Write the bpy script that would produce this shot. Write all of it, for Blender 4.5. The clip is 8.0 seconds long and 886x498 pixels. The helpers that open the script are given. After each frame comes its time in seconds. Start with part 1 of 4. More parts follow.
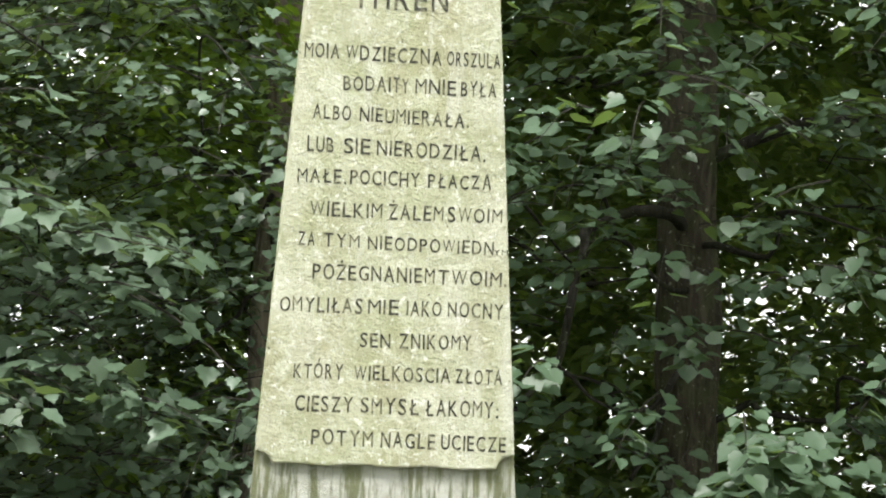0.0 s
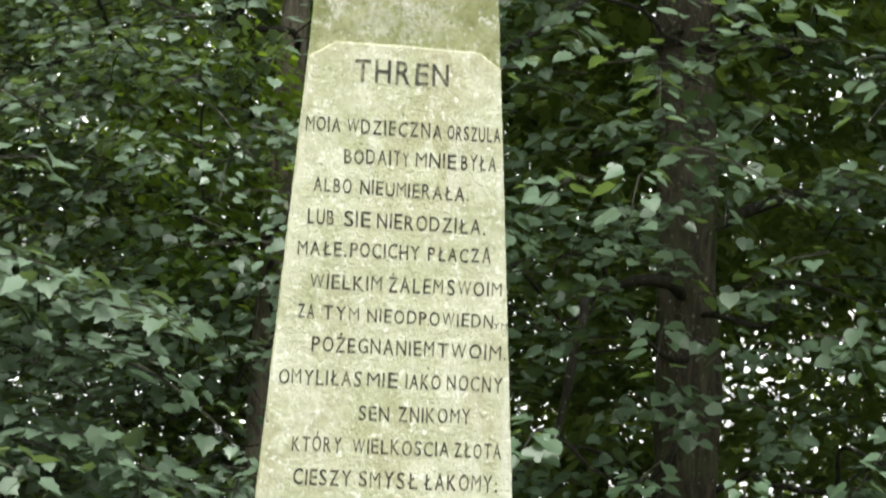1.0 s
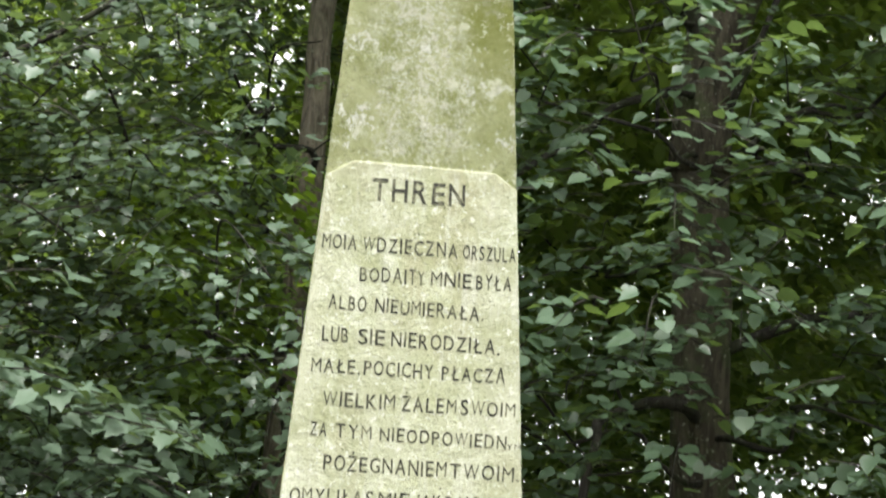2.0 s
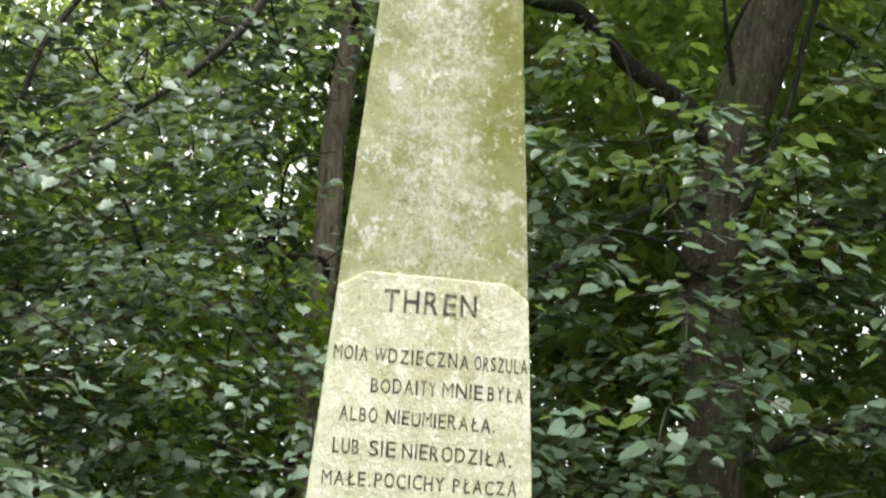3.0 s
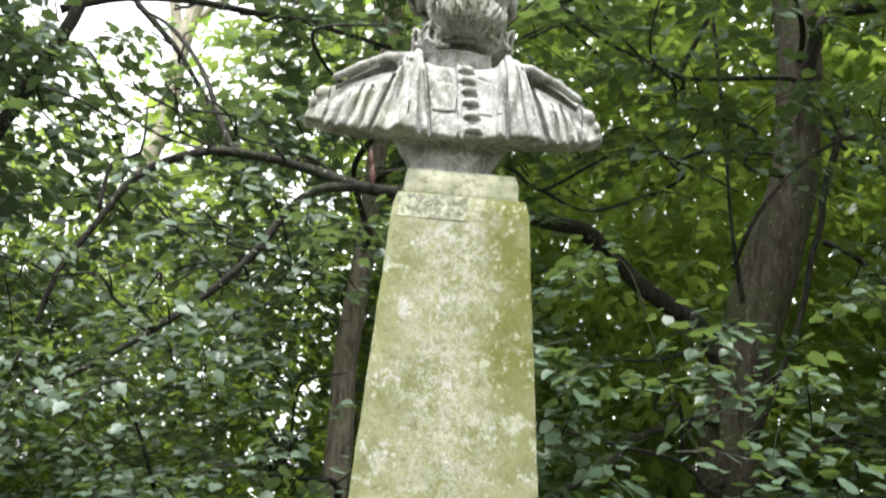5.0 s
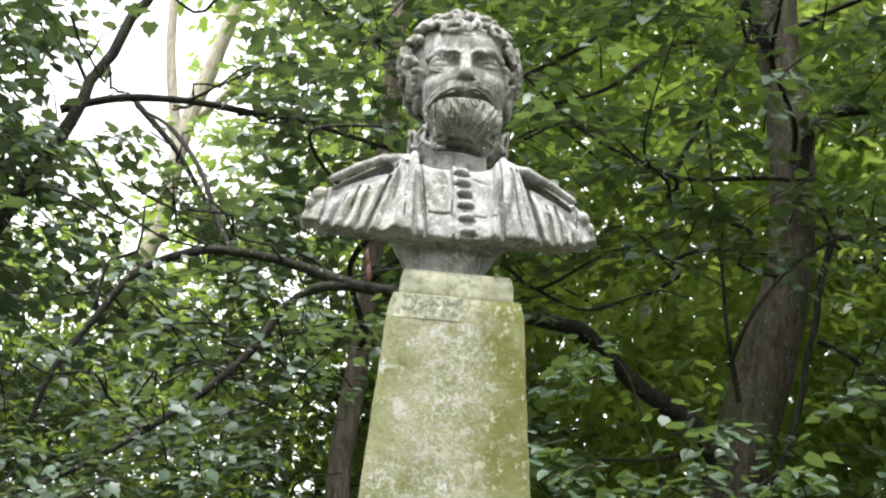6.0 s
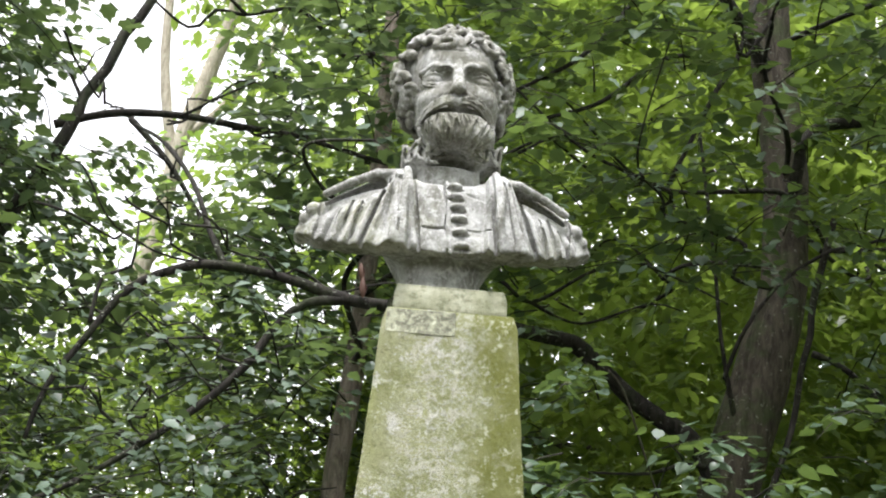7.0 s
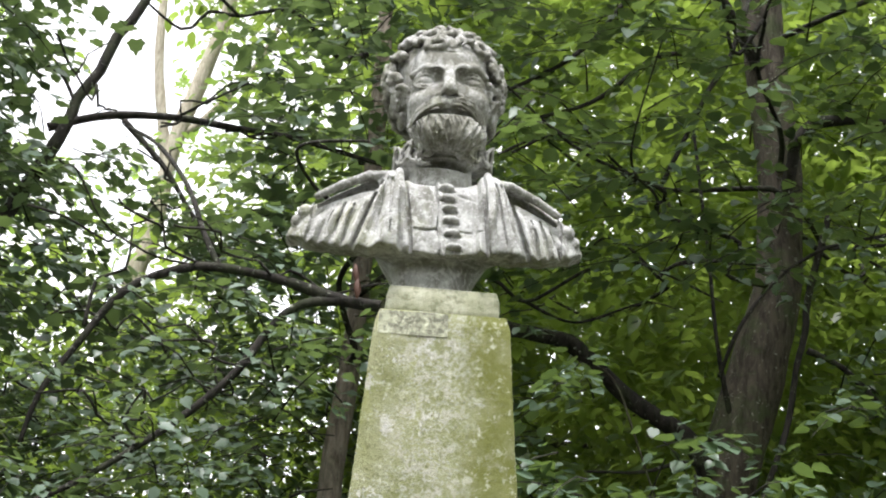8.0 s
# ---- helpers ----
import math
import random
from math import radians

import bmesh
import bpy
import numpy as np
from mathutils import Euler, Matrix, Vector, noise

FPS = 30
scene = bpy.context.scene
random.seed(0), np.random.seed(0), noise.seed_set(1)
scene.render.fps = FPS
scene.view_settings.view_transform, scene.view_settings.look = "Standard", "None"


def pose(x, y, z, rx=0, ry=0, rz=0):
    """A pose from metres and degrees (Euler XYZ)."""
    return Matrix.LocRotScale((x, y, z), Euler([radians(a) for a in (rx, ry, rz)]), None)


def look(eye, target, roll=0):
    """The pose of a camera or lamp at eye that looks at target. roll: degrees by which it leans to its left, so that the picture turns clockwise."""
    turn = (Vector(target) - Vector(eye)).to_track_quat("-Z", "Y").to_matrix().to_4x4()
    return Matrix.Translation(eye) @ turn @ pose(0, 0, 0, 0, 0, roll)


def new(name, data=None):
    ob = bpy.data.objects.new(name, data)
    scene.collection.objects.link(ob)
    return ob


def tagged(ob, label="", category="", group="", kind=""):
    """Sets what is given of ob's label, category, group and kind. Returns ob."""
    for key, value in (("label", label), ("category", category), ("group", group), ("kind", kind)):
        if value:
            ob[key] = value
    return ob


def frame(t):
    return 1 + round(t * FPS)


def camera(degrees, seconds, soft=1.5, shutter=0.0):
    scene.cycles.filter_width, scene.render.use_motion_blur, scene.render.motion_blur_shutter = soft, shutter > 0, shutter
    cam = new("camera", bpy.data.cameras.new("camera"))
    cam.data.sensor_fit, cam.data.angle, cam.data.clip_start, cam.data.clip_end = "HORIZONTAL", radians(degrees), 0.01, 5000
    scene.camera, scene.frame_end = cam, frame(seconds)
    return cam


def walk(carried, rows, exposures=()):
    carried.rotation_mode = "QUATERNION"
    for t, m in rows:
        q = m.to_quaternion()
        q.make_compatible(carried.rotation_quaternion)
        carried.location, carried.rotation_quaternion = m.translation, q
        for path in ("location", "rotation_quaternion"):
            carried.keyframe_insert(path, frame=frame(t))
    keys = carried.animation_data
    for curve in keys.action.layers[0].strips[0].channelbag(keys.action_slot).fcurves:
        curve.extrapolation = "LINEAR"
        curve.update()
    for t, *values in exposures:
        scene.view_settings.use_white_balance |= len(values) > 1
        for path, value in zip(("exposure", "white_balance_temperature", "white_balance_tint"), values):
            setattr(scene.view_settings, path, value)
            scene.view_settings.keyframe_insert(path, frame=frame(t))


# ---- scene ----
cam = camera(33.6, 8.0, soft=2.0, shutter=0.5)
PATH = [
    (0, (0.037, 0.001, 1.627), (0.24, 1.989, 1.704), 2.4),
    (0.5, (0.039, -0.004, 1.634), (0.243, 1.983, 1.732), 2.5),
    (1, (0.036, -0.004, 1.641), (0.235, 1.979, 1.806), 2.7),
    (1.5, (0.034, -0.004, 1.642), (0.223, 1.972, 1.888), 3.3),
    (3, (0.032, -0.008, 1.645), (0.175, 1.931, 2.113), 4.0),
    (3.5, (0.035, -0.018, 1.648), (0.165, 1.905, 2.184), 3.9),
    (4, (0.037, -0.017, 1.651), (0.156, 1.886, 2.257), 3.9),
    (4.5, (0.037, -0.019, 1.654), (0.145, 1.861, 2.33), 3.9),
    (5, (0.039, -0.024, 1.655), (0.138, 1.829, 2.402), 3.9),
    (6.5, (0.039, -0.044, 1.656), (0.131, 1.745, 2.545), 4.1),
    (7, (0.041, -0.045, 1.656), (0.139, 1.746, 2.541), 3.8),
    (7.5, (0.047, -0.047, 1.66), (0.148, 1.747, 2.537), 3.5),
    (8, (0.049, -0.049, 1.66), (0.152, 1.742, 2.544), 3.3),
]
walk(cam, [(t, look(eye, target, roll)) for t, eye, target, roll in PATH], exposures=[(0, 1.47, 6600, 7), (1.5, 1.48, 6600, 7), (3.5, 1.64, 6500, 10), (5, 1.60, 6400, 11.5), (6.5, 1.32, 6350, 13), (8, 1.31, 6350, 13.5)])

# ---- world and light: overcast, a wide soft sun behind the camera ----
SUN_ELEVATION, SUN_ROTATION = radians(69), radians(199)
world = bpy.data.worlds.new("overcast_sky")
scene.world = world
world.use_nodes = True
wn = world.node_tree.nodes
wl = world.node_tree.links
sky = wn.new("ShaderNodeTexSky")
sky.sky_type = "NISHITA"
sky.sun_disc = False
sky.sun_elevation, sky.sun_rotation = SUN_ELEVATION, SUN_ROTATION
sky.air_density, sky.dust_density = 1.0, 4.0
pale_sky = wn.new("ShaderNodeHueSaturation")
pale_sky.inputs["Saturation"].default_value = 0.2
wl.new(sky.outputs["Color"], pale_sky.inputs["Color"])
cloud = wn.new("ShaderNodeMix")
cloud.data_type = "RGBA"
cloud.inputs[0].default_value = 0.7
cloud.inputs[7].default_value = (8.9, 9.0, 9.1, 1)
wl.new(pale_sky.outputs["Color"], cloud.inputs[6])
wl.new(cloud.outputs[2], wn["Background"].inputs["Color"])
wn["Background"].inputs["Strength"].default_value = 0.143
sun_data = bpy.data.lights.new("sun", "SUN")
sun_data.energy, sun_data.angle, sun_data.color = 2.6, radians(14), (1.0, 0.975, 0.94)
sun = new("sun", sun_data)
sun.matrix_world = look((-1.2, -1.6, 13), (0.2, 2.5, 1.5))


# ---- materials ----
CX, CY, TAPER, TOP = 0.208, 2.7, 0.0612, 2.818


class Mat:
    """A node material with short ways to add noise, ramps and bump."""

    def __init__(self, name, rough=0.8, specular=0.4):
        self.mat = bpy.data.materials.new(name)
        self.mat.use_nodes = True
        self.tree = self.mat.node_tree
        self.bsdf = self.tree.nodes["Principled BSDF"]
        self.bsdf.inputs["Roughness"].default_value = rough
        self.bsdf.inputs["Specular IOR Level"].default_value = specular
        self.coord = self.add("ShaderNodeTexCoord").outputs["Object"]

    def add(self, kind):
        return self.tree.nodes.new(kind)

    def link(self, a, b):
        self.tree.links.new(a, b)

    def stretched(self, x, y, z, offset=(0, 0, 0)):
        m = self.add("ShaderNodeMapping")
        m.inputs["Scale"].default_value = (x, y, z)
        m.inputs["Location"].default_value = offset
        self.link(self.coord, m.inputs["Vector"])
        return m.outputs["Vector"]

    def noise(self, scale, detail=4.0, rough=0.6, vector=None, distort=0.0):
        n = self.add("ShaderNodeTexNoise")
        n.inputs["Scale"].default_value = scale
        n.inputs["Detail"].default_value = detail
        n.inputs["Roughness"].default_value = rough
        n.inputs["Distortion"].default_value = distort
        self.link(vector or self.coord, n.inputs["Vector"])
        return n.outputs["Fac"]

    def band(self, fac, low, high):
        """0 below low, 1 above high."""
        r = self.add("ShaderNodeMapRange")
        r.inputs["From Min"].default_value, r.inputs["From Max"].default_value = low, high
        self.link(fac, r.inputs["Value"])
        return r.outputs["Result"]

    def calc(self, op, a, b):
        m = self.add("ShaderNodeMath")
        m.operation = op
        m.use_clamp = op != "SUBTRACT" and op != "ADD"
        for slot, v in zip(m.inputs, (a, b)):
            if isinstance(v, (int, float)):
                slot.default_value = v
            else:
                self.link(v, slot)
        return m.outputs[0]

    def axis(self, name):
        s = self.add("ShaderNodeSeparateXYZ")
        self.link(self.coord, s.inputs[0])
        return s.outputs[name]

    def mix(self, fac, a, b):
        m = self.add("ShaderNodeMix")
        m.data_type = "RGBA"
        for slot, v in ((m.inputs[0], fac), (m.inputs[6], a), (m.inputs[7], b)):
            if isinstance(v, (int, float)):
                slot.default_value = v
            elif isinstance(v, tuple):
                slot.default_value = (*v, 1)
            else:
                self.link(v, slot)
        return m.outputs[2]

    def bump(self, *layers):
        """Layers of (height, strength, distance)."""
        last = None
        for height, strength, distance in layers:
            b = self.add("ShaderNodeBump")
            b.inputs["Strength"].default_value, b.inputs["Distance"].default_value = strength, distance
            self.link(height, b.inputs["Height"])
            if last:
                self.link(last, b.inputs["Normal"])
            last = b.outputs["Normal"]
        self.link(last, self.bsdf.inputs["Normal"])

    def colour(self, value):
        if isinstance(value, tuple):
            self.bsdf.inputs["Base Color"].default_value = (*value, 1)
        else:
            self.link(value, self.bsdf.inputs["Base Color"])
        return self


def panel_stone():
    """Pale limestone with a thin yellow-green film of algae."""
    m = Mat("algae_limestone", 0.85, 0.3)
    c = m.mix(m.band(m.noise(9, 5, 0.65), 0.36, 0.64), (0.302, 0.311, 0.202), (0.437, 0.437, 0.344))
    c = m.mix(m.calc("MULTIPLY", m.band(m.noise(5, 4, 0.6, m.stretched(1, 1, 0.3, (3, 0, 1))), 0.48, 0.7), 0.5), c, (0.270, 0.288, 0.145))
    c = m.mix(m.calc("MULTIPLY", m.band(m.noise(6, 5, 0.65, m.stretched(1, 1, 0.5, (8, 2, 6))), 0.50, 0.66), 0.5), c, (0.300, 0.275, 0.185))
    c = m.mix(m.calc("MULTIPLY", m.band(m.noise(30, 5, 0.7, m.stretched(1, 1, 0.12, (4, 3, 2))), 0.54, 0.66), 0.45), c, (0.50, 0.50, 0.45))
    c = m.mix(m.calc("MULTIPLY", m.band(m.noise(17, 6, 0.7, m.stretched(1, 1, 1, (2, 5, 8)), 0.5), 0.52, 0.64), 0.6), c, (0.504, 0.512, 0.420))
    c = m.mix(m.calc("MULTIPLY", m.band(m.noise(62, 8, 0.85), 0.565, 0.585), 0.9), c, (0.588, 0.588, 0.538))
    c = m.mix(m.calc("MULTIPLY", m.band(m.noise(55, 5, 0.7, m.stretched(1, 1, 1, (6, 1, 3))), 0.58, 0.70), 0.55), c, (0.168, 0.185, 0.084))
    c = m.mix(m.band(m.noise(120, 3, 0.6), 0.69, 0.74), c, (0.084, 0.084, 0.050))
    m.colour(c)
    m.bump((m.noise(45, 6, 0.75), 0.8, 0.008), (m.noise(150, 4, 0.7), 0.5, 0.003), (m.noise(420, 2, 0.6), 0.4, 0.0015))
    return m.mat


def shaft_stone():
    """The same stone, rougher: olive algae in runs, flakes of white lichen, washed pale under the panel."""
    m = Mat("lichened_limestone", 0.9, 0.25)
    flakes = m.noise(42, 8, 0.82, None, 0.5)
    c = m.mix(m.band(m.noise(11, 6, 0.7), 0.36, 0.62), (0.241, 0.262, 0.107), (0.404, 0.413, 0.241))
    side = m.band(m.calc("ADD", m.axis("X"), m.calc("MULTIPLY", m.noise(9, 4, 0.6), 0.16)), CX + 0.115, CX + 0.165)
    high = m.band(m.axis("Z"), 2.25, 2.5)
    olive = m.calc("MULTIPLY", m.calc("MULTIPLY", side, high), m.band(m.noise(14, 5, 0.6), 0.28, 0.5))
    middle = m.calc("ABSOLUTE", m.calc("SUBTRACT", m.axis("X"), CX - 0.012), 0.0)
    middle = m.band(m.calc("ADD", middle, m.calc("MULTIPLY", m.noise(7, 4, 0.6), 0.11)), 0.155, 0.095)
    area = m.calc("MULTIPLY", m.band(m.noise(4.2, 3, 0.5, m.stretched(1, 1, 0.7, (5.1, 0, 2.3))), 0.34, 0.52), middle)
    c = m.mix(m.calc("MULTIPLY", m.calc("MULTIPLY", m.band(flakes, 0.512, 0.532), area), 0.9), c, (0.516, 0.516, 0.421))
    c = m.mix(m.calc("MULTIPLY", m.band(m.noise(19, 8, 0.85), 0.568, 0.586), 0.95), c, (0.662, 0.662, 0.619))
    c = m.mix(m.calc("MULTIPLY", m.band(m.noise(90, 6, 0.85), 0.56, 0.62), 0.6), c, (0.103, 0.112, 0.043))
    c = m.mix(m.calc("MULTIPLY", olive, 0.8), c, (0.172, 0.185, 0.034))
    c = m.mix(m.calc("MULTIPLY", m.band(m.noise(30, 8, 0.85, m.stretched(1, 1, 1, (3, 7, 1))), 0.56, 0.585), 0.85), c, (0.568, 0.576, 0.447))
    c = m.mix(m.calc("MULTIPLY", m.calc("MULTIPLY", m.band(m.noise(120, 7, 0.8), 0.53, 0.56), area), 0.45), c, (0.66, 0.66, 0.60))
    bright = m.calc("MULTIPLY", m.band(m.noise(8, 4, 0.6, m.stretched(1, 1, 0.35, (1.5, 2, 4))), 0.54, 0.66), m.band(m.axis("Z"), 2.45, 2.65))
    c = m.mix(m.calc("MULTIPLY", bright, 0.7), c, (0.40, 0.43, 0.12))
    washed = m.band(m.axis("Z"), 1.40, 1.33)
    runs = m.band(m.noise(38, 5, 0.7, m.stretched(1, 1, 0.09)), 0.47, 0.57)
    green = m.mix(m.noise(18, 3), (0.086, 0.103, 0.034), (0.241, 0.258, 0.120))
    bare = m.mix(m.calc("MULTIPLY", runs, 0.85), m.mix(m.band(m.noise(26, 5, 0.7), 0.4, 0.6), (0.499, 0.499, 0.439), (0.671, 0.671, 0.619)), green)
    c = m.mix(washed, c, bare)
    m.colour(c)
    m.bump((flakes, 1.0, 0.016), (m.noise(130, 5, 0.7), 0.8, 0.005), (m.noise(400, 2, 0.6), 0.5, 0.002))
    return m.mat


def plinth_stone():
    m = Mat("pale_plinth_stone", 0.88, 0.25)
    c = m.mix(m.band(m.noise(14, 5, 0.7), 0.36, 0.62), (0.224, 0.232, 0.152), (0.384, 0.384, 0.296))
    c = m.mix(m.calc("MULTIPLY", m.band(m.noise(50, 6, 0.75), 0.50, 0.62), 0.75), c, (0.128, 0.136, 0.080))
    m.colour(c)
    m.bump((m.noise(60, 5, 0.7), 0.6, 0.005), (m.noise(300, 2, 0.6), 0.4, 0.0015))
    return m.mat


def mortar():
    m = Mat("grey_mortar", 0.92, 0.2)
    c = m.mix(m.band(m.noise(60, 5, 0.7), 0.42, 0.6), (0.146, 0.146, 0.112), (0.344, 0.353, 0.258))
    c = m.mix(m.band(m.noise(48, 7, 0.78), 0.52, 0.60), c, (0.499, 0.507, 0.387))
    m.colour(c)
    m.bump((m.noise(70, 5, 0.7), 0.7, 0.005))
    return m.mat


def bust_stone():
    """Weathered grey-white stone with algae and soot in patches."""
    m = Mat("weathered_statue_stone", 0.85, 0.3)
    c = m.mix(m.band(m.noise(10, 5, 0.65), 0.38, 0.64), (0.198, 0.198, 0.181), (0.447, 0.447, 0.442))
    c = m.mix(m.calc("MULTIPLY", m.band(m.noise(7, 5, 0.6, m.stretched(1, 1, 0.6, (4, 1, 2))), 0.52, 0.66), 0.65), c, (0.292, 0.301, 0.181))
    c = m.mix(m.calc("MULTIPLY", m.band(m.noise(26, 7, 0.78, None, 0.5), 0.52, 0.60), 0.65), c, (0.568, 0.568, 0.560))
    c = m.mix(m.calc("MULTIPLY", m.band(m.noise(14, 6, 0.7, m.stretched(1, 1, 1, (9, 3, 5))), 0.56, 0.68), 0.6), c, (0.112, 0.112, 0.090))
    c = m.mix(m.calc("MULTIPLY", m.band(m.noise(42, 5, 0.7, m.stretched(1, 1, 0.22, (1, 4, 2))), 0.53, 0.62), 0.6), c, (0.120, 0.116, 0.095))
    c = m.mix(m.calc("MULTIPLY", m.band(m.noise(75, 6, 0.8), 0.54, 0.58), 0.55), c, (0.636, 0.636, 0.636))
    c = m.mix(m.calc("MULTIPLY", m.band(m.noise(95, 5, 0.75, m.stretched(1, 1, 1, (3, 8, 6))), 0.57, 0.63), 0.6), c, (0.103, 0.099, 0.077))
    # darker grey-brown in patches, setting in towards the head
    head_dark = m.band(m.calc("ADD", m.axis("Z"), m.calc("MULTIPLY", m.noise(9, 5, 0.65), 0.35)), 3.30, 3.42)
    head_dark = m.calc("MULTIPLY", m.calc("MULTIPLY", head_dark, m.band(m.noise(22, 6, 0.75), 0.38, 0.56)), 0.75)
    c = m.mix(head_dark, c, (0.129, 0.125, 0.095))
    m.colour(c)
    m.bump((m.noise(60, 5, 0.7), 0.6, 0.005), (m.noise(280, 3, 0.6), 0.5, 0.002))
    return m.mat


def letter_paint():
    m = Mat("worn_black_paint", 0.7, 0.3)
    c = m.mix(m.band(m.noise(85, 6, 0.75), 0.48, 0.64), (0.020, 0.019, 0.015), (0.20, 0.195, 0.13))
    m.colour(c)
    return m.mat


def bark(name, dark, light, moss=0.0):
    m = Mat(name, 0.9, 0.2)
    ridges = m.noise(34, 6, 0.7, m.stretched(1, 1, 0.22), 0.6)
    c = m.mix(m.band(ridges, 0.36, 0.62), dark, light)
    c = m.mix(m.calc("MULTIPLY", m.band(m.noise(7, 5, 0.6), 0.5, 0.66), moss), c, (0.06, 0.09, 0.03))
    c = m.mix(m.calc("MULTIPLY", m.band(m.noise(40, 5, 0.7, m.stretched(1, 1, 1, (7, 2, 4))), 0.61, 0.67), 0.7), c, (0.34, 0.36, 0.30))
    m.colour(c)
    m.bump((ridges, 0.8, 0.015), (m.noise(140, 3, 0.6), 0.4, 0.003))
    return m.mat


def leaf_green(name, dark, light, glow, rough=0.42, through_light=0.35, single=False, gloss=0.5):
    """Leaves: each a shade of its own, glossy above, light shining through."""
    m = Mat(name, rough, gloss)
    each = m.add("ShaderNodeObjectInfo").outputs["Random"] if single else m.add("ShaderNodeNewGeometry").outputs["Random Per Island"]
    c = m.mix(each, dark, light)
    c = m.mix(m.calc("MULTIPLY", m.band(m.noise(3, 3), 0.4, 0.7), 0.5), c, light)
    c = m.mix(m.calc("MULTIPLY", m.band(m.noise(60, 3), 0.5, 0.7), 0.25), c, dark)
    m.colour(c)
    lit = m.add("ShaderNodeBsdfTranslucent")
    m.link(m.mix(each, glow, tuple(0.65 * v for v in glow)), lit.inputs["Color"])
    both = m.add("ShaderNodeMixShader")
    both.inputs[0].default_value = through_light
    m.link(m.bsdf.outputs[0], both.inputs[1])
    m.link(lit.outputs[0], both.inputs[2])
    m.link(both.outputs[0], m.tree.nodes["Material Output"].inputs["Surface"])
    return m.mat


def forest_floor():
    m = Mat("leaf_litter", 0.95, 0.2)
    c = m.mix(m.band(m.noise(22, 6, 0.75, None, 0.6), 0.38, 0.62), (0.025, 0.019, 0.011), (0.07, 0.052, 0.030))
    c = m.mix(m.band(m.noise(0.8, 5, 0.6), 0.48, 0.6), c, (0.035, 0.06, 0.015))
    m.colour(c)
    m.bump((m.noise(20, 5, 0.7), 0.8, 0.03))
    return m.mat


PANEL, SHAFT, MORTAR, STATUE, PAINT, PLINTH = panel_stone(), shaft_stone(), mortar(), bust_stone(), letter_paint(), plinth_stone()
BARK = bark("grey_brown_bark", (0.025, 0.021, 0.016), (0.088, 0.075, 0.058), 0.5)
DARK_BARK = bark("near_black_bark", (0.011, 0.010, 0.009), (0.040, 0.036, 0.031), 0.25)
BROWN_BARK = bark("brown_maple_bark", (0.08, 0.066, 0.052), (0.24, 0.205, 0.168), 0.2)
PALE_BARK = bark("pale_bark", (0.25, 0.22, 0.17), (0.46, 0.42, 0.34), 0.2)
LINDEN_SHADES = ((0.043, 0.078, 0.039), (0.100, 0.154, 0.102), (0.15, 0.225, 0.048), 0.45, 0.37)
LINDEN, LINDEN_SINGLE = leaf_green("linden_leaf", *LINDEN_SHADES, gloss=0.5), leaf_green("linden_leaf", *LINDEN_SHADES, single=True, gloss=0.6)
MAPLE_SHADES = ((0.047, 0.080, 0.044), (0.130, 0.186, 0.134), (0.15, 0.22, 0.058), 0.42, 0.34)
MAPLE, MAPLE_SINGLE = leaf_green("maple_leaf", *MAPLE_SHADES, gloss=0.5), leaf_green("maple_leaf", *MAPLE_SHADES, single=True, gloss=0.6)
# greens raised and more see-through, to lift the black gaps in shaded foliage
DEEP_LEAF = leaf_green("lightened_deep_leaf", (0.064, 0.104, 0.032), (0.120, 0.172, 0.070), (0.30, 0.42, 0.068), 0.42, 0.54)
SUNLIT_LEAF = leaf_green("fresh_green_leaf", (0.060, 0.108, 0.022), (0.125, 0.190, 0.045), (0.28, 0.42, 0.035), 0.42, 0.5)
FAR_LEAF = leaf_green("bright_leaf", (0.08, 0.14, 0.04), (0.16, 0.24, 0.08), (0.36, 0.54, 0.10), 0.42, 0.5)
DRY_LEAF = leaf_green("dead_leaf", (0.06, 0.028, 0.018), (0.10, 0.045, 0.028), (0.12, 0.05, 0.02), 0.7, 0.15)
FLOOR = forest_floor()


# ---- builders ----
def mesh_object(name, verts, faces, material, parent=None, label="", smooth=False):
    me = bpy.data.meshes.new(name)
    me.from_pydata([tuple(v) for v in verts], [], faces)
    me.materials.append(material)
    if smooth:
        me.polygons.foreach_set("use_smooth", [True] * len(me.polygons))
    me.update()
    ob = new(name, me)
    ob.parent = parent
    return tagged(ob, label) if label else ob


def part(name, bm, material, parent, label=""):
    me = bpy.data.meshes.new(name)
    bm.to_mesh(me)
    bm.free()
    me.materials.append(material)
    ob = new(name, me)
    ob.parent = parent
    return tagged(ob, label) if label else ob


# ---- ground ----
def ground_z(x, y):
    """The wood stands on a rise that falls away behind the pillar."""
    near = min(1.0, max(0.0, math.hypot(x - 0.2, y - 2.7) - 0.6) / 2)
    fall = max(0.0, y - 5.0)
    return 0.05 * near * noise.noise((x * 0.4, y * 0.4, 0)) - 0.2 * fall * fall / (fall + 4)


def ground_sheet():
    n = 90
    xs = np.sign(np.linspace(-1, 1, n)) * np.abs(np.linspace(-1, 1, n)) ** 3 * 400
    gx, gy = np.meshgrid(xs, xs + 3, indexing="ij")
    verts = [(x, y, ground_z(x, y)) for x, y in zip(gx.ravel(), gy.ravel())]
    faces = [(i * n + j, (i + 1) * n + j, (i + 1) * n + j + 1, i * n + j + 1) for i in range(n - 1) for j in range(n - 1)]
    return tagged(mesh_object("ground", verts, faces, FLOOR, smooth=True), "brown leaf litter and moss on the woodland floor", "ground", kind="structure")


ground_sheet()

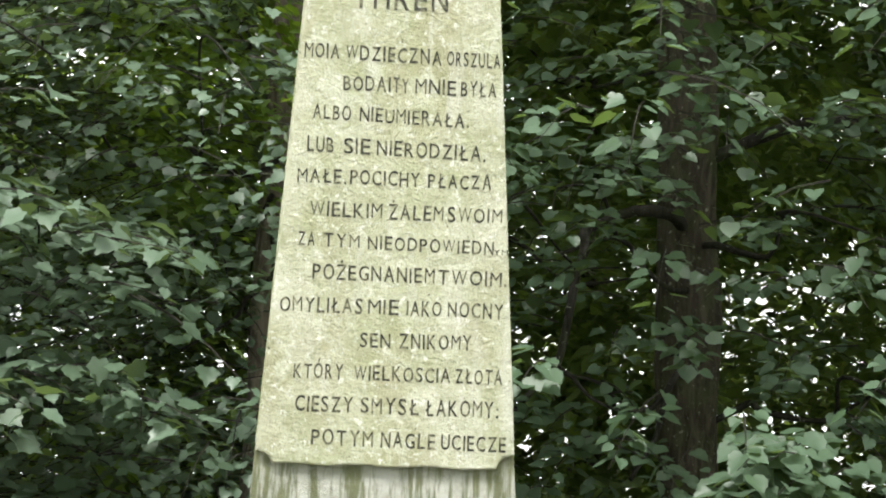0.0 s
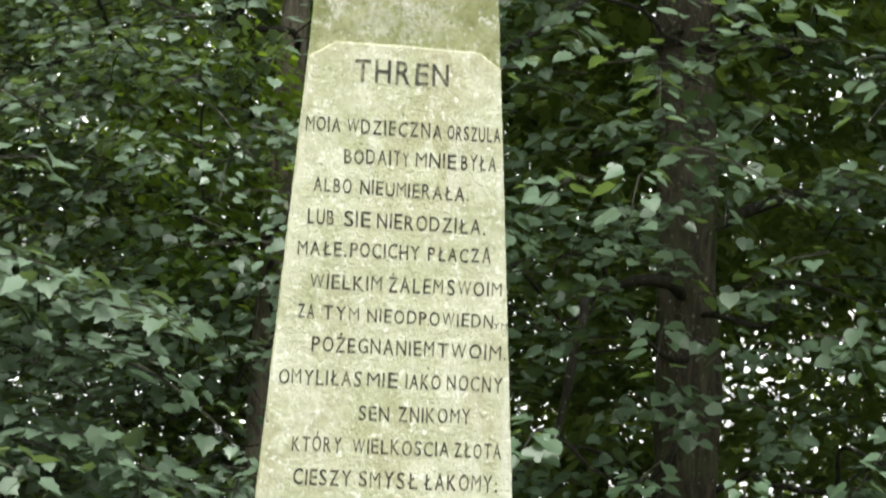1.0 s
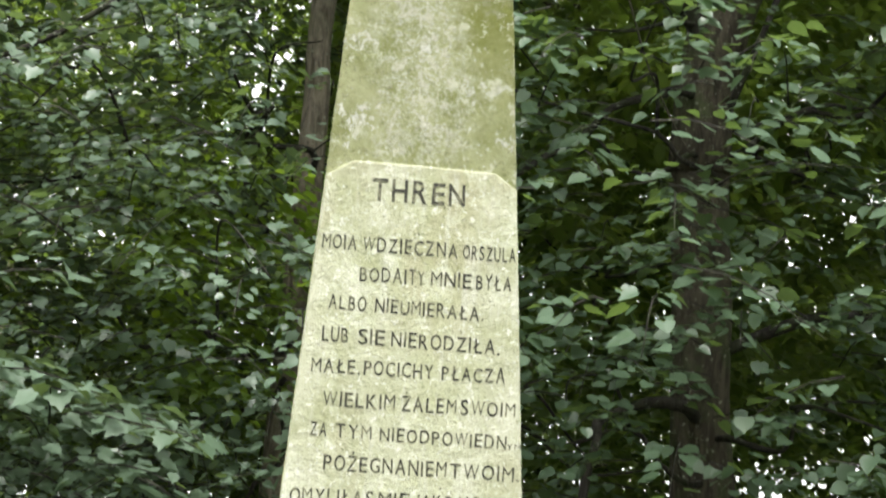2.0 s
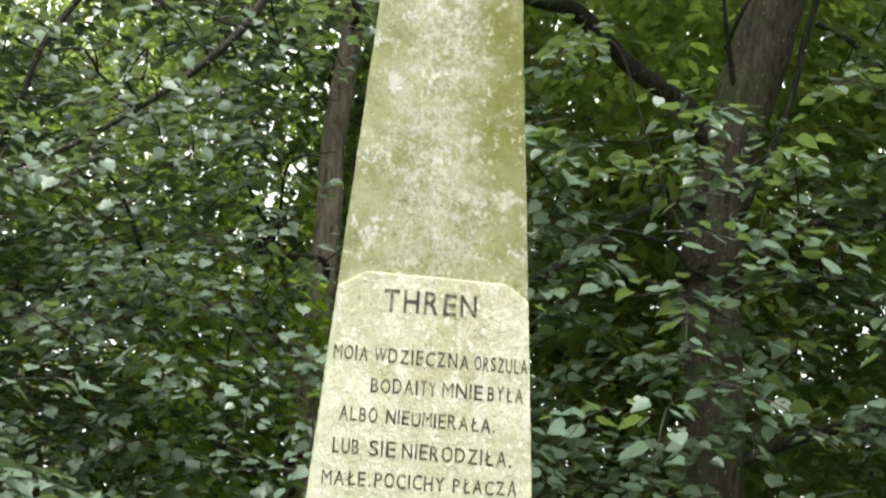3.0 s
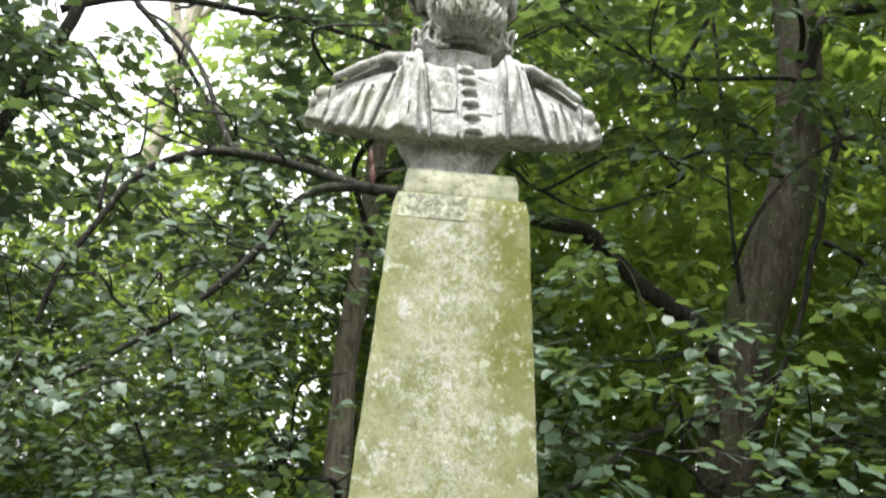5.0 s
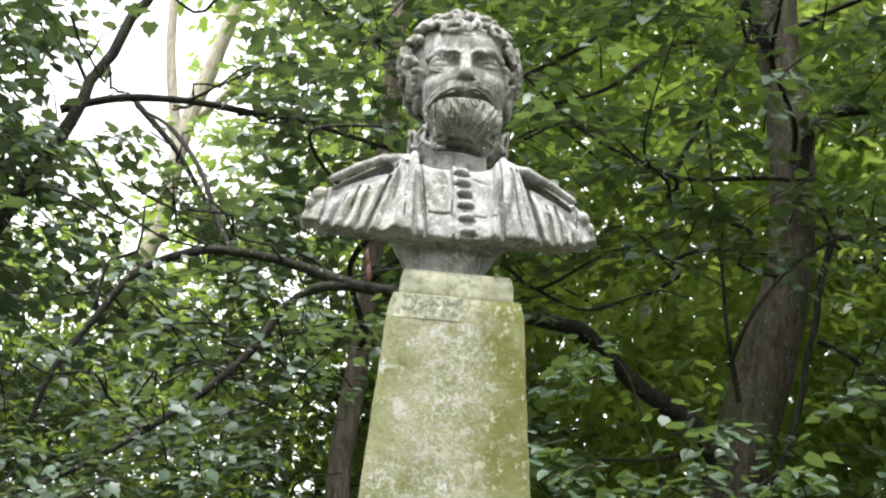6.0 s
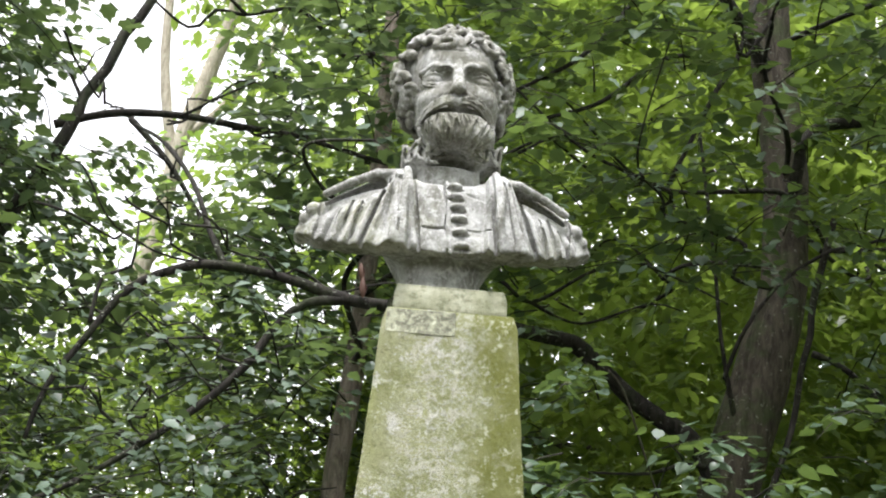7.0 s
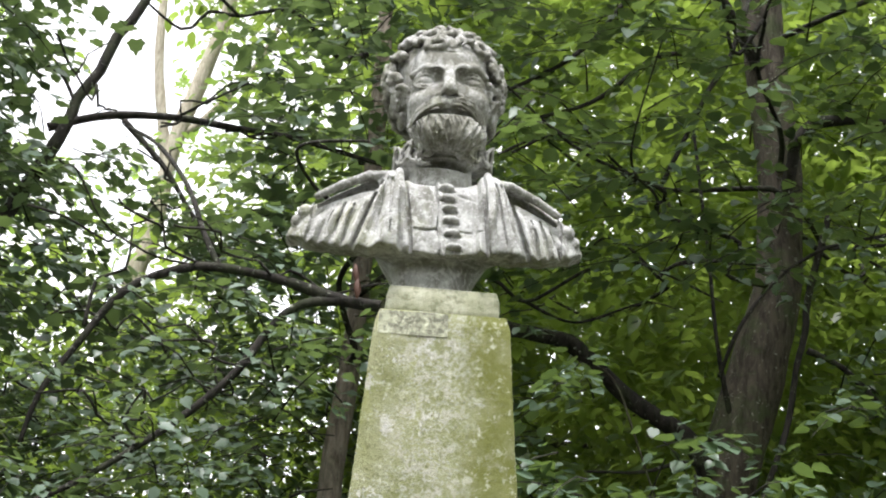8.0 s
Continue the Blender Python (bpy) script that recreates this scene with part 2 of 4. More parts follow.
# ---- the pillar ----
def front(z):
    """Where the shaft's front face stands at a height."""
    return 2.5 + (z - 1.6) * TAPER


def half(z):
    return 0.206 - (z - 1.6) * TAPER


def taper_block(z0, z1, width, depth0, rough=0.0015, step=0.03, nick=0.012):
    """A square, tapering stone with worn, rounded edges. width(z): half its width. depth0(z): its front."""
    bm = bmesh.new()
    rows = max(2, int((z1 - z0) / step))
    rings = []
    for k in range(rows + 1):
        z = z0 + (z1 - z0) * k / rows
        w, y0 = width(z), depth0(z)
        shrink = nick * 0.5 if k == rows else 0
        c = 0.006 + 0.004 * noise.noise((z * 9, 1.3, 0))
        ring = []
        for cx, cy, sx, sy in ((-w, y0, 1, 1), (w, y0, -1, 1), (w, y0 + 2 * w, -1, -1), (-w, y0 + 2 * w, 1, -1)):
            e = c * (0.6 + 0.8 * abs(noise.noise((z * 30, cx * 11, cy * 7))))
            a, b = (cx, cy + sy * e), (cx + sx * e, cy)
            mid = (cx + sx * e * 0.3, cy + sy * e * 0.3)
            ring += [a, mid, b] if sx * sy > 0 else [b, mid, a]
        full = []
        for i, (x, y) in enumerate(ring):
            nx, ny = ring[(i + 1) % len(ring)]
            full.append((x, y))
            if math.hypot(nx - x, ny - y) > 0.05:
                full += [(x + (nx - x) * f, y + (ny - y) * f) for f in (0.1, 0.25, 0.4, 0.55, 0.7, 0.85)]
        my = y0 + w
        verts = []
        for x, y in full:
            d = rough * noise.noise((x * 25, y * 25, z * 25))
            verts.append(bm.verts.new((CX + x * (1 - shrink / w) + d, my + (y - my) * (1 - shrink / w) + d, z)))
        rings.append(verts)
    for a, b in zip(rings, rings[1:]):
        for i in range(len(a)):
            j = (i + 1) % len(a)
            bm.faces.new((a[i], a[j], b[j], b[i]))
    bm.faces.new(rings[-1])
    bm.faces.new(rings[0][::-1])
    for f in bm.faces:
        f.smooth = True
    return bm


def inscription_slab():
    """A raised slab across the whole front: cut corners above, scooped corners below."""
    z0, z1, proud = 1.352, 2.205, 0.011
    w0, w1 = half(1.375) - 0.0012, half(2.176) - 0.0012
    outline = [(-0.190, z0)]
    outline += [(0.188 * k / 12 - 0.19 + 0.188 * k / 12, z0 + 0.002 * math.sin(k * 1.7)) for k in range(1, 12)]
    outline += [(0.187, z0 + 0.001), (0.192, z0 + 0.012), (0.200, z0 + 0.021), (w0, 1.378)]
    outline += [(w0 + (w1 - w0) * k / 24 + 0.0012 * noise.noise((k * 1.9, 4, 0)), 1.378 + (2.174 - 1.378) * k / 24) for k in range(1, 24)]
    outline += [(w1, 2.174), (0.130, z1 - 0.003), (0.0, z1), (-0.123, z1), (-w1, 2.176)]
    outline += [(-w1 - (w0 - w1) * k / 24 - 0.0012 * noise.noise((k * 1.9, 9, 0)), 2.176 - (2.176 - 1.374) * k / 24) for k in range(1, 24)]
    outline += [(-w0, 1.374), (-0.203, z0 + 0.017), (-0.194, z0 + 0.008)]
    bm = bmesh.new()

    def ring(off, inset):
        made = []
        for x, z in outline:
            k = 1 - inset / 0.19
            zz = 1.78 + (z - 1.78) * (1 - inset / 0.42)
            made.append(bm.verts.new((CX + x * k, front(z) - off, zz)))
        return made

    rings = [ring(-0.004, 0), ring(proud - 0.003, 0), ring(proud - 0.0008, 0.0015), ring(proud, 0.004)]
    n = len(outline)
    for a, b in zip(rings, rings[1:]):
        for i in range(n):
            bm.faces.new((a[i], a[(i + 1) % n], b[(i + 1) % n], b[i]))
    bm.faces.new(rings[-1])
    bm.normal_update()
    return bm, proud


pillar = tagged(new("memorial_pillar"), "tapering square limestone pillar, green with algae and lichen, a slab with a poem on its front", "pillar")
pillar.location = (CX, CY, 0)
pillar_inverse = Matrix.Translation((-CX, -CY, 0))


def on_pillar(ob):
    ob.matrix_parent_inverse = pillar_inverse
    return ob


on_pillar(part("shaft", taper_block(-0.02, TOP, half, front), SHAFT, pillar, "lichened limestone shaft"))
slab_bm, PROUD = inscription_slab()
slab = on_pillar(part("inscription_slab", slab_bm, PANEL, pillar, "raised pale limestone slab with cut corners"))

# the small block on top
on_pillar(part("plinth", taper_block(TOP - 0.004, 2.885, lambda z: 0.1135, lambda z: 2.607, 0.001, 0.02, 0.012), PLINTH, pillar, "pale grey-green stone block under the bust"))


def patch():
    """A strip of mortar across the top corner."""
    bm = bmesh.new()
    cols, back, face_ = 24, [], []
    for k in range(cols + 1):
        x = CX - 0.1255 + 0.1355 * k / cols
        low = 2.7625 + 0.002 * noise.noise((k * 0.9, 0, 3))
        for rows, off in ((back, -0.003), (face_, 0.0011)):
            rows.append((bm.verts.new((x, front(low) - off, low)), bm.verts.new((x, front(TOP) - off, TOP - 0.005))))
    for k in range(cols):
        bm.faces.new((face_[k][0], face_[k + 1][0], face_[k + 1][1], face_[k][1]))
        bm.faces.new((back[k][0], back[k + 1][0], face_[k + 1][0], face_[k][0]))
        bm.faces.new((face_[k][1], face_[k + 1][1], back[k + 1][1], back[k][1]))
    for k in (0, cols):
        bm.faces.new((back[k][0], face_[k][0], face_[k][1], back[k][1]))
    return bm


on_pillar(part("mortar_patch", patch(), MORTAR, pillar, "rough grey mortar repair"))


# ---- the poem, cut into the slab and painted black ----
def glyphs(text):
    curve = bpy.data.curves.new("word", "FONT")
    curve.body, curve.extrude, curve.offset = text, 0.0, -0.005 if text in "MW" else 0.011
    curve.resolution_u = 3
    ob = bpy.data.objects.new("word", curve)
    scene.collection.objects.link(ob)
    bpy.context.view_layer.update()
    me = bpy.data.meshes.new_from_object(ob.evaluated_get(bpy.context.evaluated_depsgraph_get()))
    bpy.data.objects.remove(ob)
    return me


CAP = max(v.co.y for v in glyphs("H").vertices)


def inscribe(z0, z1, height, *words):
    """One line of the poem: heights of its two ends, height of its letters, then words with their left and right ends."""
    verts, faces = [], []
    rng = random.Random(int(z0 * 1000))
    left, right = words[1], words[-1]
    for text, a, b in zip(words[::3], words[1::3], words[2::3]):
        shapes = [glyphs(c) for c in text]
        boxes = [(min(v.co.x for v in g.vertices), max(v.co.x for v in g.vertices)) for g in shapes]
        wide = [(0.55 if c in "I.:" else 1.0) * (hi - lo) ** 0.55 for c, (lo, hi) in zip(text, boxes)]
        gap = 0.30 * sum(wide) / len(wide)
        scale = (b - a) / (sum(wide) + gap * (len(text) - 1))
        x = a
        for c, g, (lo, hi), w in zip(text, shapes, boxes, wide):
            w *= scale
            lean = rng.uniform(-0.03, 0.03)
            tall = height / CAP * rng.uniform(0.96, 1.04)
            lift = rng.uniform(-0.0008, 0.0008)
            used = min(w, 0.012) if c in "I.:" and hi - lo < 0.25 else w
            shift = (w - used) / 2
            start = len(verts)
            for v in g.vertices:
                zz = v.co.y * tall
                u = x + shift + (v.co.x - lo) / (hi - lo) * (used if c not in "I.:" else (hi - lo) * tall * 0.8) + lean * zz
                base = z0 + (z1 - z0) * (u - left) / (right - left) + lift
                verts.append((CX + u, front(base + zz) - PROUD - 0.0006, base + zz))
            faces += [tuple(start + i for i in p.vertices) for p in g.polygons]
            x += w + gap * scale
    return mesh_object("inscription_line", verts, faces, PAINT, slab, "worn black painted letters")


inscribe(2.134, 2.137, 0.0399, "THREN", -0.087, 0.078)
inscribe(2.044, 2.042, 0.0255, "MOIA", -0.167, -0.107, "WDZIECZNA", -0.096, 0.070, "ORSZULA", 0.079, 0.173)
inscribe(1.990, 1.991, 0.0255, "BODAI", -0.098, -0.017, "TY", -0.012, 0.015, "MNIE", 0.026, 0.097, "BYŁA", 0.105, 0.167)
inscribe(1.938, 1.935, 0.0247, "ALBO", -0.148, -0.083, "NIEUMIERAŁA.", -0.068, 0.121)
inscribe(1.881, 1.878, 0.0260, "LUB", -0.155, -0.110, "SIE", -0.093, -0.047, "NIERODZIŁA.", -0.036, 0.152)
inscribe(1.827, 1.829, 0.0244, "MAŁE.", -0.169, -0.086, "POCICHY", -0.080, 0.040, "PŁACZĄ", 0.054, 0.164)
inscribe(1.770, 1.772, 0.0252, "WIELKIM", -0.145, -0.023, "ŻALEM", -0.011, 0.082, "SWOIM", 0.090, 0.184)
inscribe(1.719, 1.717, 0.0229, "ZA", -0.163, -0.135, "TYM", -0.120, -0.059, "NIEODPOWIEDN", -0.045, 0.171)
inscribe(1.716, 1.717, 0.0101, "YM", 0.172, 0.196)
inscribe(1.664, 1.663, 0.0253, "POŻEGNANIEM", -0.137, 0.071, "TWOIM.", 0.077, 0.196)
inscribe(1.607, 1.608, 0.0254, "OMYLIŁAS", -0.189, -0.050, "MIE", -0.040, 0.012, "IAKO", 0.025, 0.085, "NOCNY", 0.096, 0.191)
inscribe(1.551, 1.553, 0.0248, "SEN", -0.052, -0.000, "ZNIKOMY", 0.015, 0.139)
inscribe(1.496, 1.496, 0.0248, "KTÓRY", -0.161, -0.078, "WIELKOSCIA", -0.059, 0.104, "ZŁOTA", 0.113, 0.193)
inscribe(1.441, 1.440, 0.0264, "CIESZY", -0.156, -0.059, "SMYSŁ", -0.046, 0.052, "ŁAKOMY:", 0.064, 0.188)
inscribe(1.386, 1.383, 0.0257, "POTYM", -0.127, -0.023, "NAGLE", -0.010, 0.082, "UCIECZE", 0.092, 0.203)


# ---- the bust: one carved stone, shaped as a field of blended solids ----
class Clay:
    """A grid of distances to a surface, to which solids are added or from which they are cut."""

    def __init__(self, low, high, cell):
        self.low, self.cell = np.array(low), cell
        self.n = np.ceil((np.array(high) - self.low) / cell).astype(int) + 1
        self.d = np.full(self.n, 0.05, np.float32)

    def region(self, low, high):
        a = np.clip(np.floor((np.array(low) - self.low) / self.cell).astype(int), 0, self.n - 1)
        b = np.clip(np.ceil((np.array(high) - self.low) / self.cell).astype(int) + 1, 1, self.n)
        where = tuple(slice(i, j) for i, j in zip(a, b))
        axes = [self.low[k] + self.cell * np.arange(a[k], b[k]) for k in range(3)]
        return where, np.meshgrid(*axes, indexing="ij", sparse=True)

    def put(self, where, d, blend=0.01, cut=False):
        old = self.d[where]
        if cut:
            d = -d
            h = np.clip(0.5 - 0.5 * (old - d) / blend, 0, 1)
            self.d[where] = old + (d - old) * h + blend * h * (1 - h)
        else:
            h = np.clip(0.5 + 0.5 * (d - old) / blend, 0, 1)
            self.d[where] = d + (old - d) * h - blend * h * (1 - h)

    def ball(self, c, r, blend=0.01, cut=False):
        r = np.array(r if isinstance(r, tuple) else (r, r, r), float)
        m = 0.05
        where, (x, y, z) = self.region(np.array(c) - r - m, np.array(c) + r + m)
        k = np.sqrt(((x - c[0]) / r[0]) ** 2 + ((y - c[1]) / r[1]) ** 2 + ((z - c[2]) / r[2]) ** 2)
        self.put(where, ((k - 1) * r.min()).astype(np.float32), blend, cut)

    def rod(self, a, b, ra, rb=None, blend=0.008, cut=False):
        a, b = np.array(a, float), np.array(b, float)
        rb = ra if rb is None else rb
        m = max(ra, rb) + 0.04
        where, (x, y, z) = self.region(np.minimum(a, b) - m, np.maximum(a, b) + m)
        v = b - a
        t = np.clip(((x - a[0]) * v[0] + (y - a[1]) * v[1] + (z - a[2]) * v[2]) / max(v @ v, 1e-9), 0, 1)
        d = np.sqrt((x - a[0] - t * v[0]) ** 2 + (y - a[1] - t * v[1]) ** 2 + (z - a[2] - t * v[2]) ** 2) - (ra + (rb - ra) * t)
        self.put(where, d.astype(np.float32), blend, cut)

    def chain(self, points, ra, rb=None, blend=0.006, cut=False):
        rb = ra if rb is None else rb
        n = len(points) - 1
        for i in range(n):
            self.rod(points[i], points[i + 1], ra + (rb - ra) * i / n, ra + (rb - ra) * (i + 1) / n, blend, cut)

    def meet(self, start, way, reach):
        """Where a ray from start first enters the clay."""
        start, way = np.array(start), np.array(way) / np.linalg.norm(way)
        steps = np.arange(0, reach, 0.4 * self.cell)
        pts = start + steps[:, None] * way
        cells = np.clip(np.round((pts - self.low) / self.cell).astype(int), 0, self.n - 1)
        hit = np.nonzero(self.d[tuple(cells.T)] < 0)[0]
        return pts[hit[0]] if len(hit) else pts[-1]

    def skin(self):
        """Vertices and quads of the zero surface, one vertex in each cell that it crosses."""
        d = self.d
        inside = d < 0
        shape = tuple(np.array(d.shape) - 1)
        total, weight = np.zeros((*shape, 3)), np.zeros(shape)
        corner = lambda f, i, j, k: f[i : i + shape[0], j : j + shape[1], k : k + shape[2]]
        for axis in range(3):
            for p in (0, 1):
                for q in (0, 1):
                    o = [p, q]
                    o.insert(axis, 0)
                    e = list(o)
                    e[axis] = 1
                    da, db = corner(d, *o), corner(d, *e)
                    cross = (da < 0) != (db < 0)
                    t = np.where(cross, da / np.where(cross, da - db, 1), 0)
                    for k in range(3):
                        total[..., k] += cross * ((t if k == axis else 0) + o[k])
                    weight += cross
        used = weight > 0
        index = np.full(shape, -1)
        index[used] = np.arange(used.sum())
        cells = np.argwhere(used)
        verts = (cells + total[used] / weight[used][:, None]) * self.cell + self.low
        quads = []
        for axis in range(3):
            b, c = [(1, 2), (2, 0), (0, 1)][axis]
            first = [slice(1, -1)] * 3
            first[axis] = slice(0, -1)
            second = list(first)
            second[axis] = slice(1, None)
            ins, outs = inside[tuple(first)], inside[tuple(second)]
            for at, flip in ((np.argwhere(ins & ~outs), False), (np.argwhere(~ins & outs), True)):
                at = at + [0 if k == axis else 1 for k in range(3)]
                eb, ec = np.eye(3, dtype=int)[b], np.eye(3, dtype=int)[c]
                four = [index[tuple(p.T)] for p in (at - eb - ec, at - ec, at, at - eb)]
                quads.append(np.stack(four[::-1] if flip else four, 1))
        return verts, np.concatenate(quads)


def chest_front(x, z):
    """The depth of the clothed chest at a place across and a height: doublet, cloak panel, pleated sleeve, shoulder puff."""
    ax = np.abs(x)
    edge = 0.228 - 0.32 * (z - 0.10) + 0.012 * np.sign(x)
    panel = np.clip((edge - ax) / 0.007, 0, 1) * np.clip((ax - 0.098) / 0.01, 0, 1)
    sag = 0.008 * np.sin(55 * (ax + 0.35 * z) + 1.5 * np.sign(x)) + 0.005 * np.sin(120 * (ax + 0.2 * z))
    sleeve = (1 - panel) * np.clip((ax - 0.12) / 0.02, 0, 1)
    wave = (ax + 0.30 * (z - 0.1)) / 0.035 + 0.2 * np.sign(x)
    pleat = 0.022 * (1 - 2 * np.abs(wave - np.floor(wave) - 0.5)) ** 0.7
    puff = 0.012 * np.clip((ax - 0.332 + 0.2 * (z - 0.2)) / 0.008, 0, 1)
    lean = 0.10 * np.clip(z - 0.12, 0, 1) + 2.2 * np.clip(z - 0.235, 0, 1) ** 2
    base = np.interp(ax, [0, 0.08, 0.13, 0.20, 0.28, 0.34, 0.40], [-0.150, -0.148, -0.140, -0.116, -0.080, -0.042, 0.0])
    return base + lean - panel * (0.030 + 1.3 * sag) - sleeve * pleat * np.clip((0.262 - 0.32 * (ax - 0.18) - z) / 0.03, 0, 1) * (1 - 0.7 * np.clip((ax - 0.332) / 0.01, 0, 1)) - puff


def carve_bust():
    c = Clay((-0.45, -0.23, -0.03), (0.45, 0.22, 0.95), 0.0033)
    rng = random.Random(5)

    def on(x, z, out=0.0):
        return (x, float(chest_front(np.array(x), np.array(z))) - out, z)

    def groove(points, r0, r1, deep):
        """A narrow cut into the cloth, along places across and up the chest."""
        for k in range(3):
            c.chain([on(x, z, -deep * k / 2) for x, z in points], r0, r1, 0.0015, cut=True)

    # torso: the cut-off shoulders with their cloak
    where, (x, y, z) = c.region((-0.45, -0.22, -0.03), (0.45, 0.21, 0.5))
    ax = np.abs(x)
    top = np.interp(ax, [0, 0.07, 0.10, 0.135, 0.20, 0.27, 0.33, 0.362, 0.388, 0.402], [0.296, 0.304, 0.324, 0.344, 0.320, 0.290, 0.264, 0.246, 0.208, 0.182]) + 0.02 * x
    low = np.interp(ax, [0, 0.10, 0.20, 0.28, 0.34, 0.40], [0.080, 0.086, 0.094, 0.116, 0.143, 0.176]) + 0.015 * x
    low = low + 0.0018 * np.sin(x * 83) + 0.0015 * np.sin(x * 151) + 0.5 * np.clip(y - np.interp(ax, [0, 0.13, 0.20, 0.28, 0.34, 0.40], [-0.10, -0.09, -0.066, -0.03, 0.008, 0.05]), 0, 0.25) * np.clip((ax - 0.10) / 0.06, 0.2, 1)
    face = chest_front(x, z)
    back = np.interp(ax, [0, 0.20, 0.40], [0.14, 0.12, 0.05]) - 0.5 * np.clip(z - 0.28, 0, 1)
    parts = [np.broadcast_to(v, c.d[where].shape) for v in (z - top, face - y, y - back, ax - 0.402, low - z)]
    d = parts[0]
    for other, soft in zip(parts[1:], (0.024, 0.02, 0.015, 0.006)):
        h = np.clip(0.5 + 0.5 * (d - other) / soft, 0, 1)
        d = other + (d - other) * h + soft * h * (1 - h)
    c.put(where, (d * 0.8).astype(np.float32), 0.004)
    # hollow under the shoulders, and the stem that carries them
    for s in (-1, 1):
        c.ball((s * 0.25, 0.03, 0.075), (0.16, 0.13, 0.062), 0.008, cut=True)
    c.ball((0, -0.068, 0.058), (0.20, 0.062, 0.040), 0.006, cut=True)
    c.rod((0, 0.03, -0.01), (0, 0.03, 0.10), 0.097, 0.110, 0.02)
    c.ball((0, 0.02, -0.02), (0.135, 0.115, 0.040), 0.02)
    # doublet: placket, buttons, creases
    groove([(-0.012, 0.290), (-0.009, 0.255), (-0.002, 0.23), (0.000, 0.206), (-0.003, 0.157), (0.007, 0.108), (0.006, 0.076)], 0.0040, 0.0040, 0.007)
    c.chain([on(-0.006, 0.300, -0.001), on(0.004, 0.23), on(0.003, 0.157), on(0.013, 0.08)], 0.006, 0.006, 0.004)
    for x, z in ((0.016, 0.287), (0.019, 0.252), (0.025, 0.220), (0.031, 0.186), (0.036, 0.146), (0.042, 0.104)):
        c.ball(on(x, z, 0.003), (0.019, 0.012, 0.0095), 0.003)
        c.chain([on(x - 0.016, z - 0.012, -0.002), on(x + 0.018, z - 0.012, -0.002)], 0.006, 0.005, 0.0015, cut=True)
    groove([(-0.062, 0.152), (-0.03, 0.148), (-0.006, 0.154)], 0.0035, 0.0035, 0.004)
    groove([(0.05, 0.152), (0.08, 0.149), (0.112, 0.155)], 0.0030, 0.0025, 0.003)
    c.chain([on(0.05, 0.262), on(0.085, 0.250)], 0.004, 0.002, 0.004, cut=True)
    # the doublet's edges under the hanging cloak
    groove([(-0.100, 0.335), (-0.092, 0.27), (-0.078, 0.18), (-0.068, 0.07)], 0.0065, 0.0055, 0.016)
    groove([(0.110, 0.340), (0.114, 0.27), (0.124, 0.18), (0.132, 0.07)], 0.0065, 0.0055, 0.016)
    for s, top_x, low_x in ((-1, 0.112, 0.082), (1, 0.122, 0.145)):
        # the cloak's turned edge, its falling folds and its outer hem
        mid = 0.5 * (top_x + low_x)
        c.chain([on(s * top_x, 0.326, -0.004), on(s * (mid + 0.006), 0.26, 0.002), on(s * mid, 0.18, 0.003), on(s * low_x, 0.096, 0.0)], 0.011, 0.010, 0.004)
        hem = lambda z, o: (s * (0.228 - 0.32 * (z - 0.10) + 0.012 * s + o), z)
        groove([hem(0.100, 0.005), hem(0.15, 0.005), hem(0.20, 0.005), hem(0.265, 0.006)], 0.0065, 0.0055, 0.014)
        for f in (0.34, 0.62, 0.84):
            x1, x0 = top_x + f * (hem(0.27, 0)[0] * s - top_x), low_x + f * (hem(0.10, 0)[0] * s - low_x)
            groove([(s * x1, 0.305), (s * (0.6 * x1 + 0.4 * x0 + 0.003 * math.sin(9 * f)), 0.22), (s * x0, 0.110 + 0.03 * f)], 0.0050, 0.0022, 0.006)
        # pleats of the sleeve
        for o, lift in ((0.036, 0.0), (0.064, 0.012), (0.090, -0.008)):
            x, z = hem(0.112 + 0.35 * o, o)
            z2 = 0.238 - 0.15 * o + lift
            x2 = x - s * 0.20 * (z2 - z)
            groove([(x, z), (0.5 * (x + x2) + s * 0.004, 0.5 * (z + z2)), (x2, z2)], 0.0052, 0.0030, 0.007)
        # the roll of cloth over the shoulder and the dark slit of the arm opening
        c.chain([(s * 0.125, -0.080, 0.336), (s * 0.19, -0.098, 0.320), (s * 0.26, -0.082, 0.294), (s * 0.322, -0.058, 0.268)], 0.015, 0.010, 0.004)
        for deep in (-0.004, 0.010, 0.024, 0.038):
            c.chain([on(s * 0.180, 0.291, -deep), on(s * 0.215, 0.283, -deep), on(s * 0.26, 0.268, -deep), on(s * 0.314, 0.249, -0.6 * deep)], 0.019, 0.009, 0.0015, cut=True)
        # petals of the shoulder puff
        for px, pz, a, b in ((0.350, 0.232, 0.020, 0.022), (0.374, 0.208, 0.013, 0.020)):
            c.ball(on(s * px, pz, -0.008), (1.15 * a, 0.020, b), 0.003)
        groove([(s * 0.328, 0.262), (s * 0.334, 0.22), (s * 0.331, 0.150)], 0.0055, 0.0040, 0.010)
    # neck, collar and ruff
    c.rod((0.006, -0.004, 0.26), (0.008, 0.004, 0.40), 0.092, 0.080, 0.02)
    c.rod((0, 0.025, 0.27), (0, 0.022, 0.50), 0.088, 0.072, 0.02)
    def ruff_z(sx, sy):
        return 0.438 - 0.045 * max(0, -sy) ** 2 + 0.010 * sx

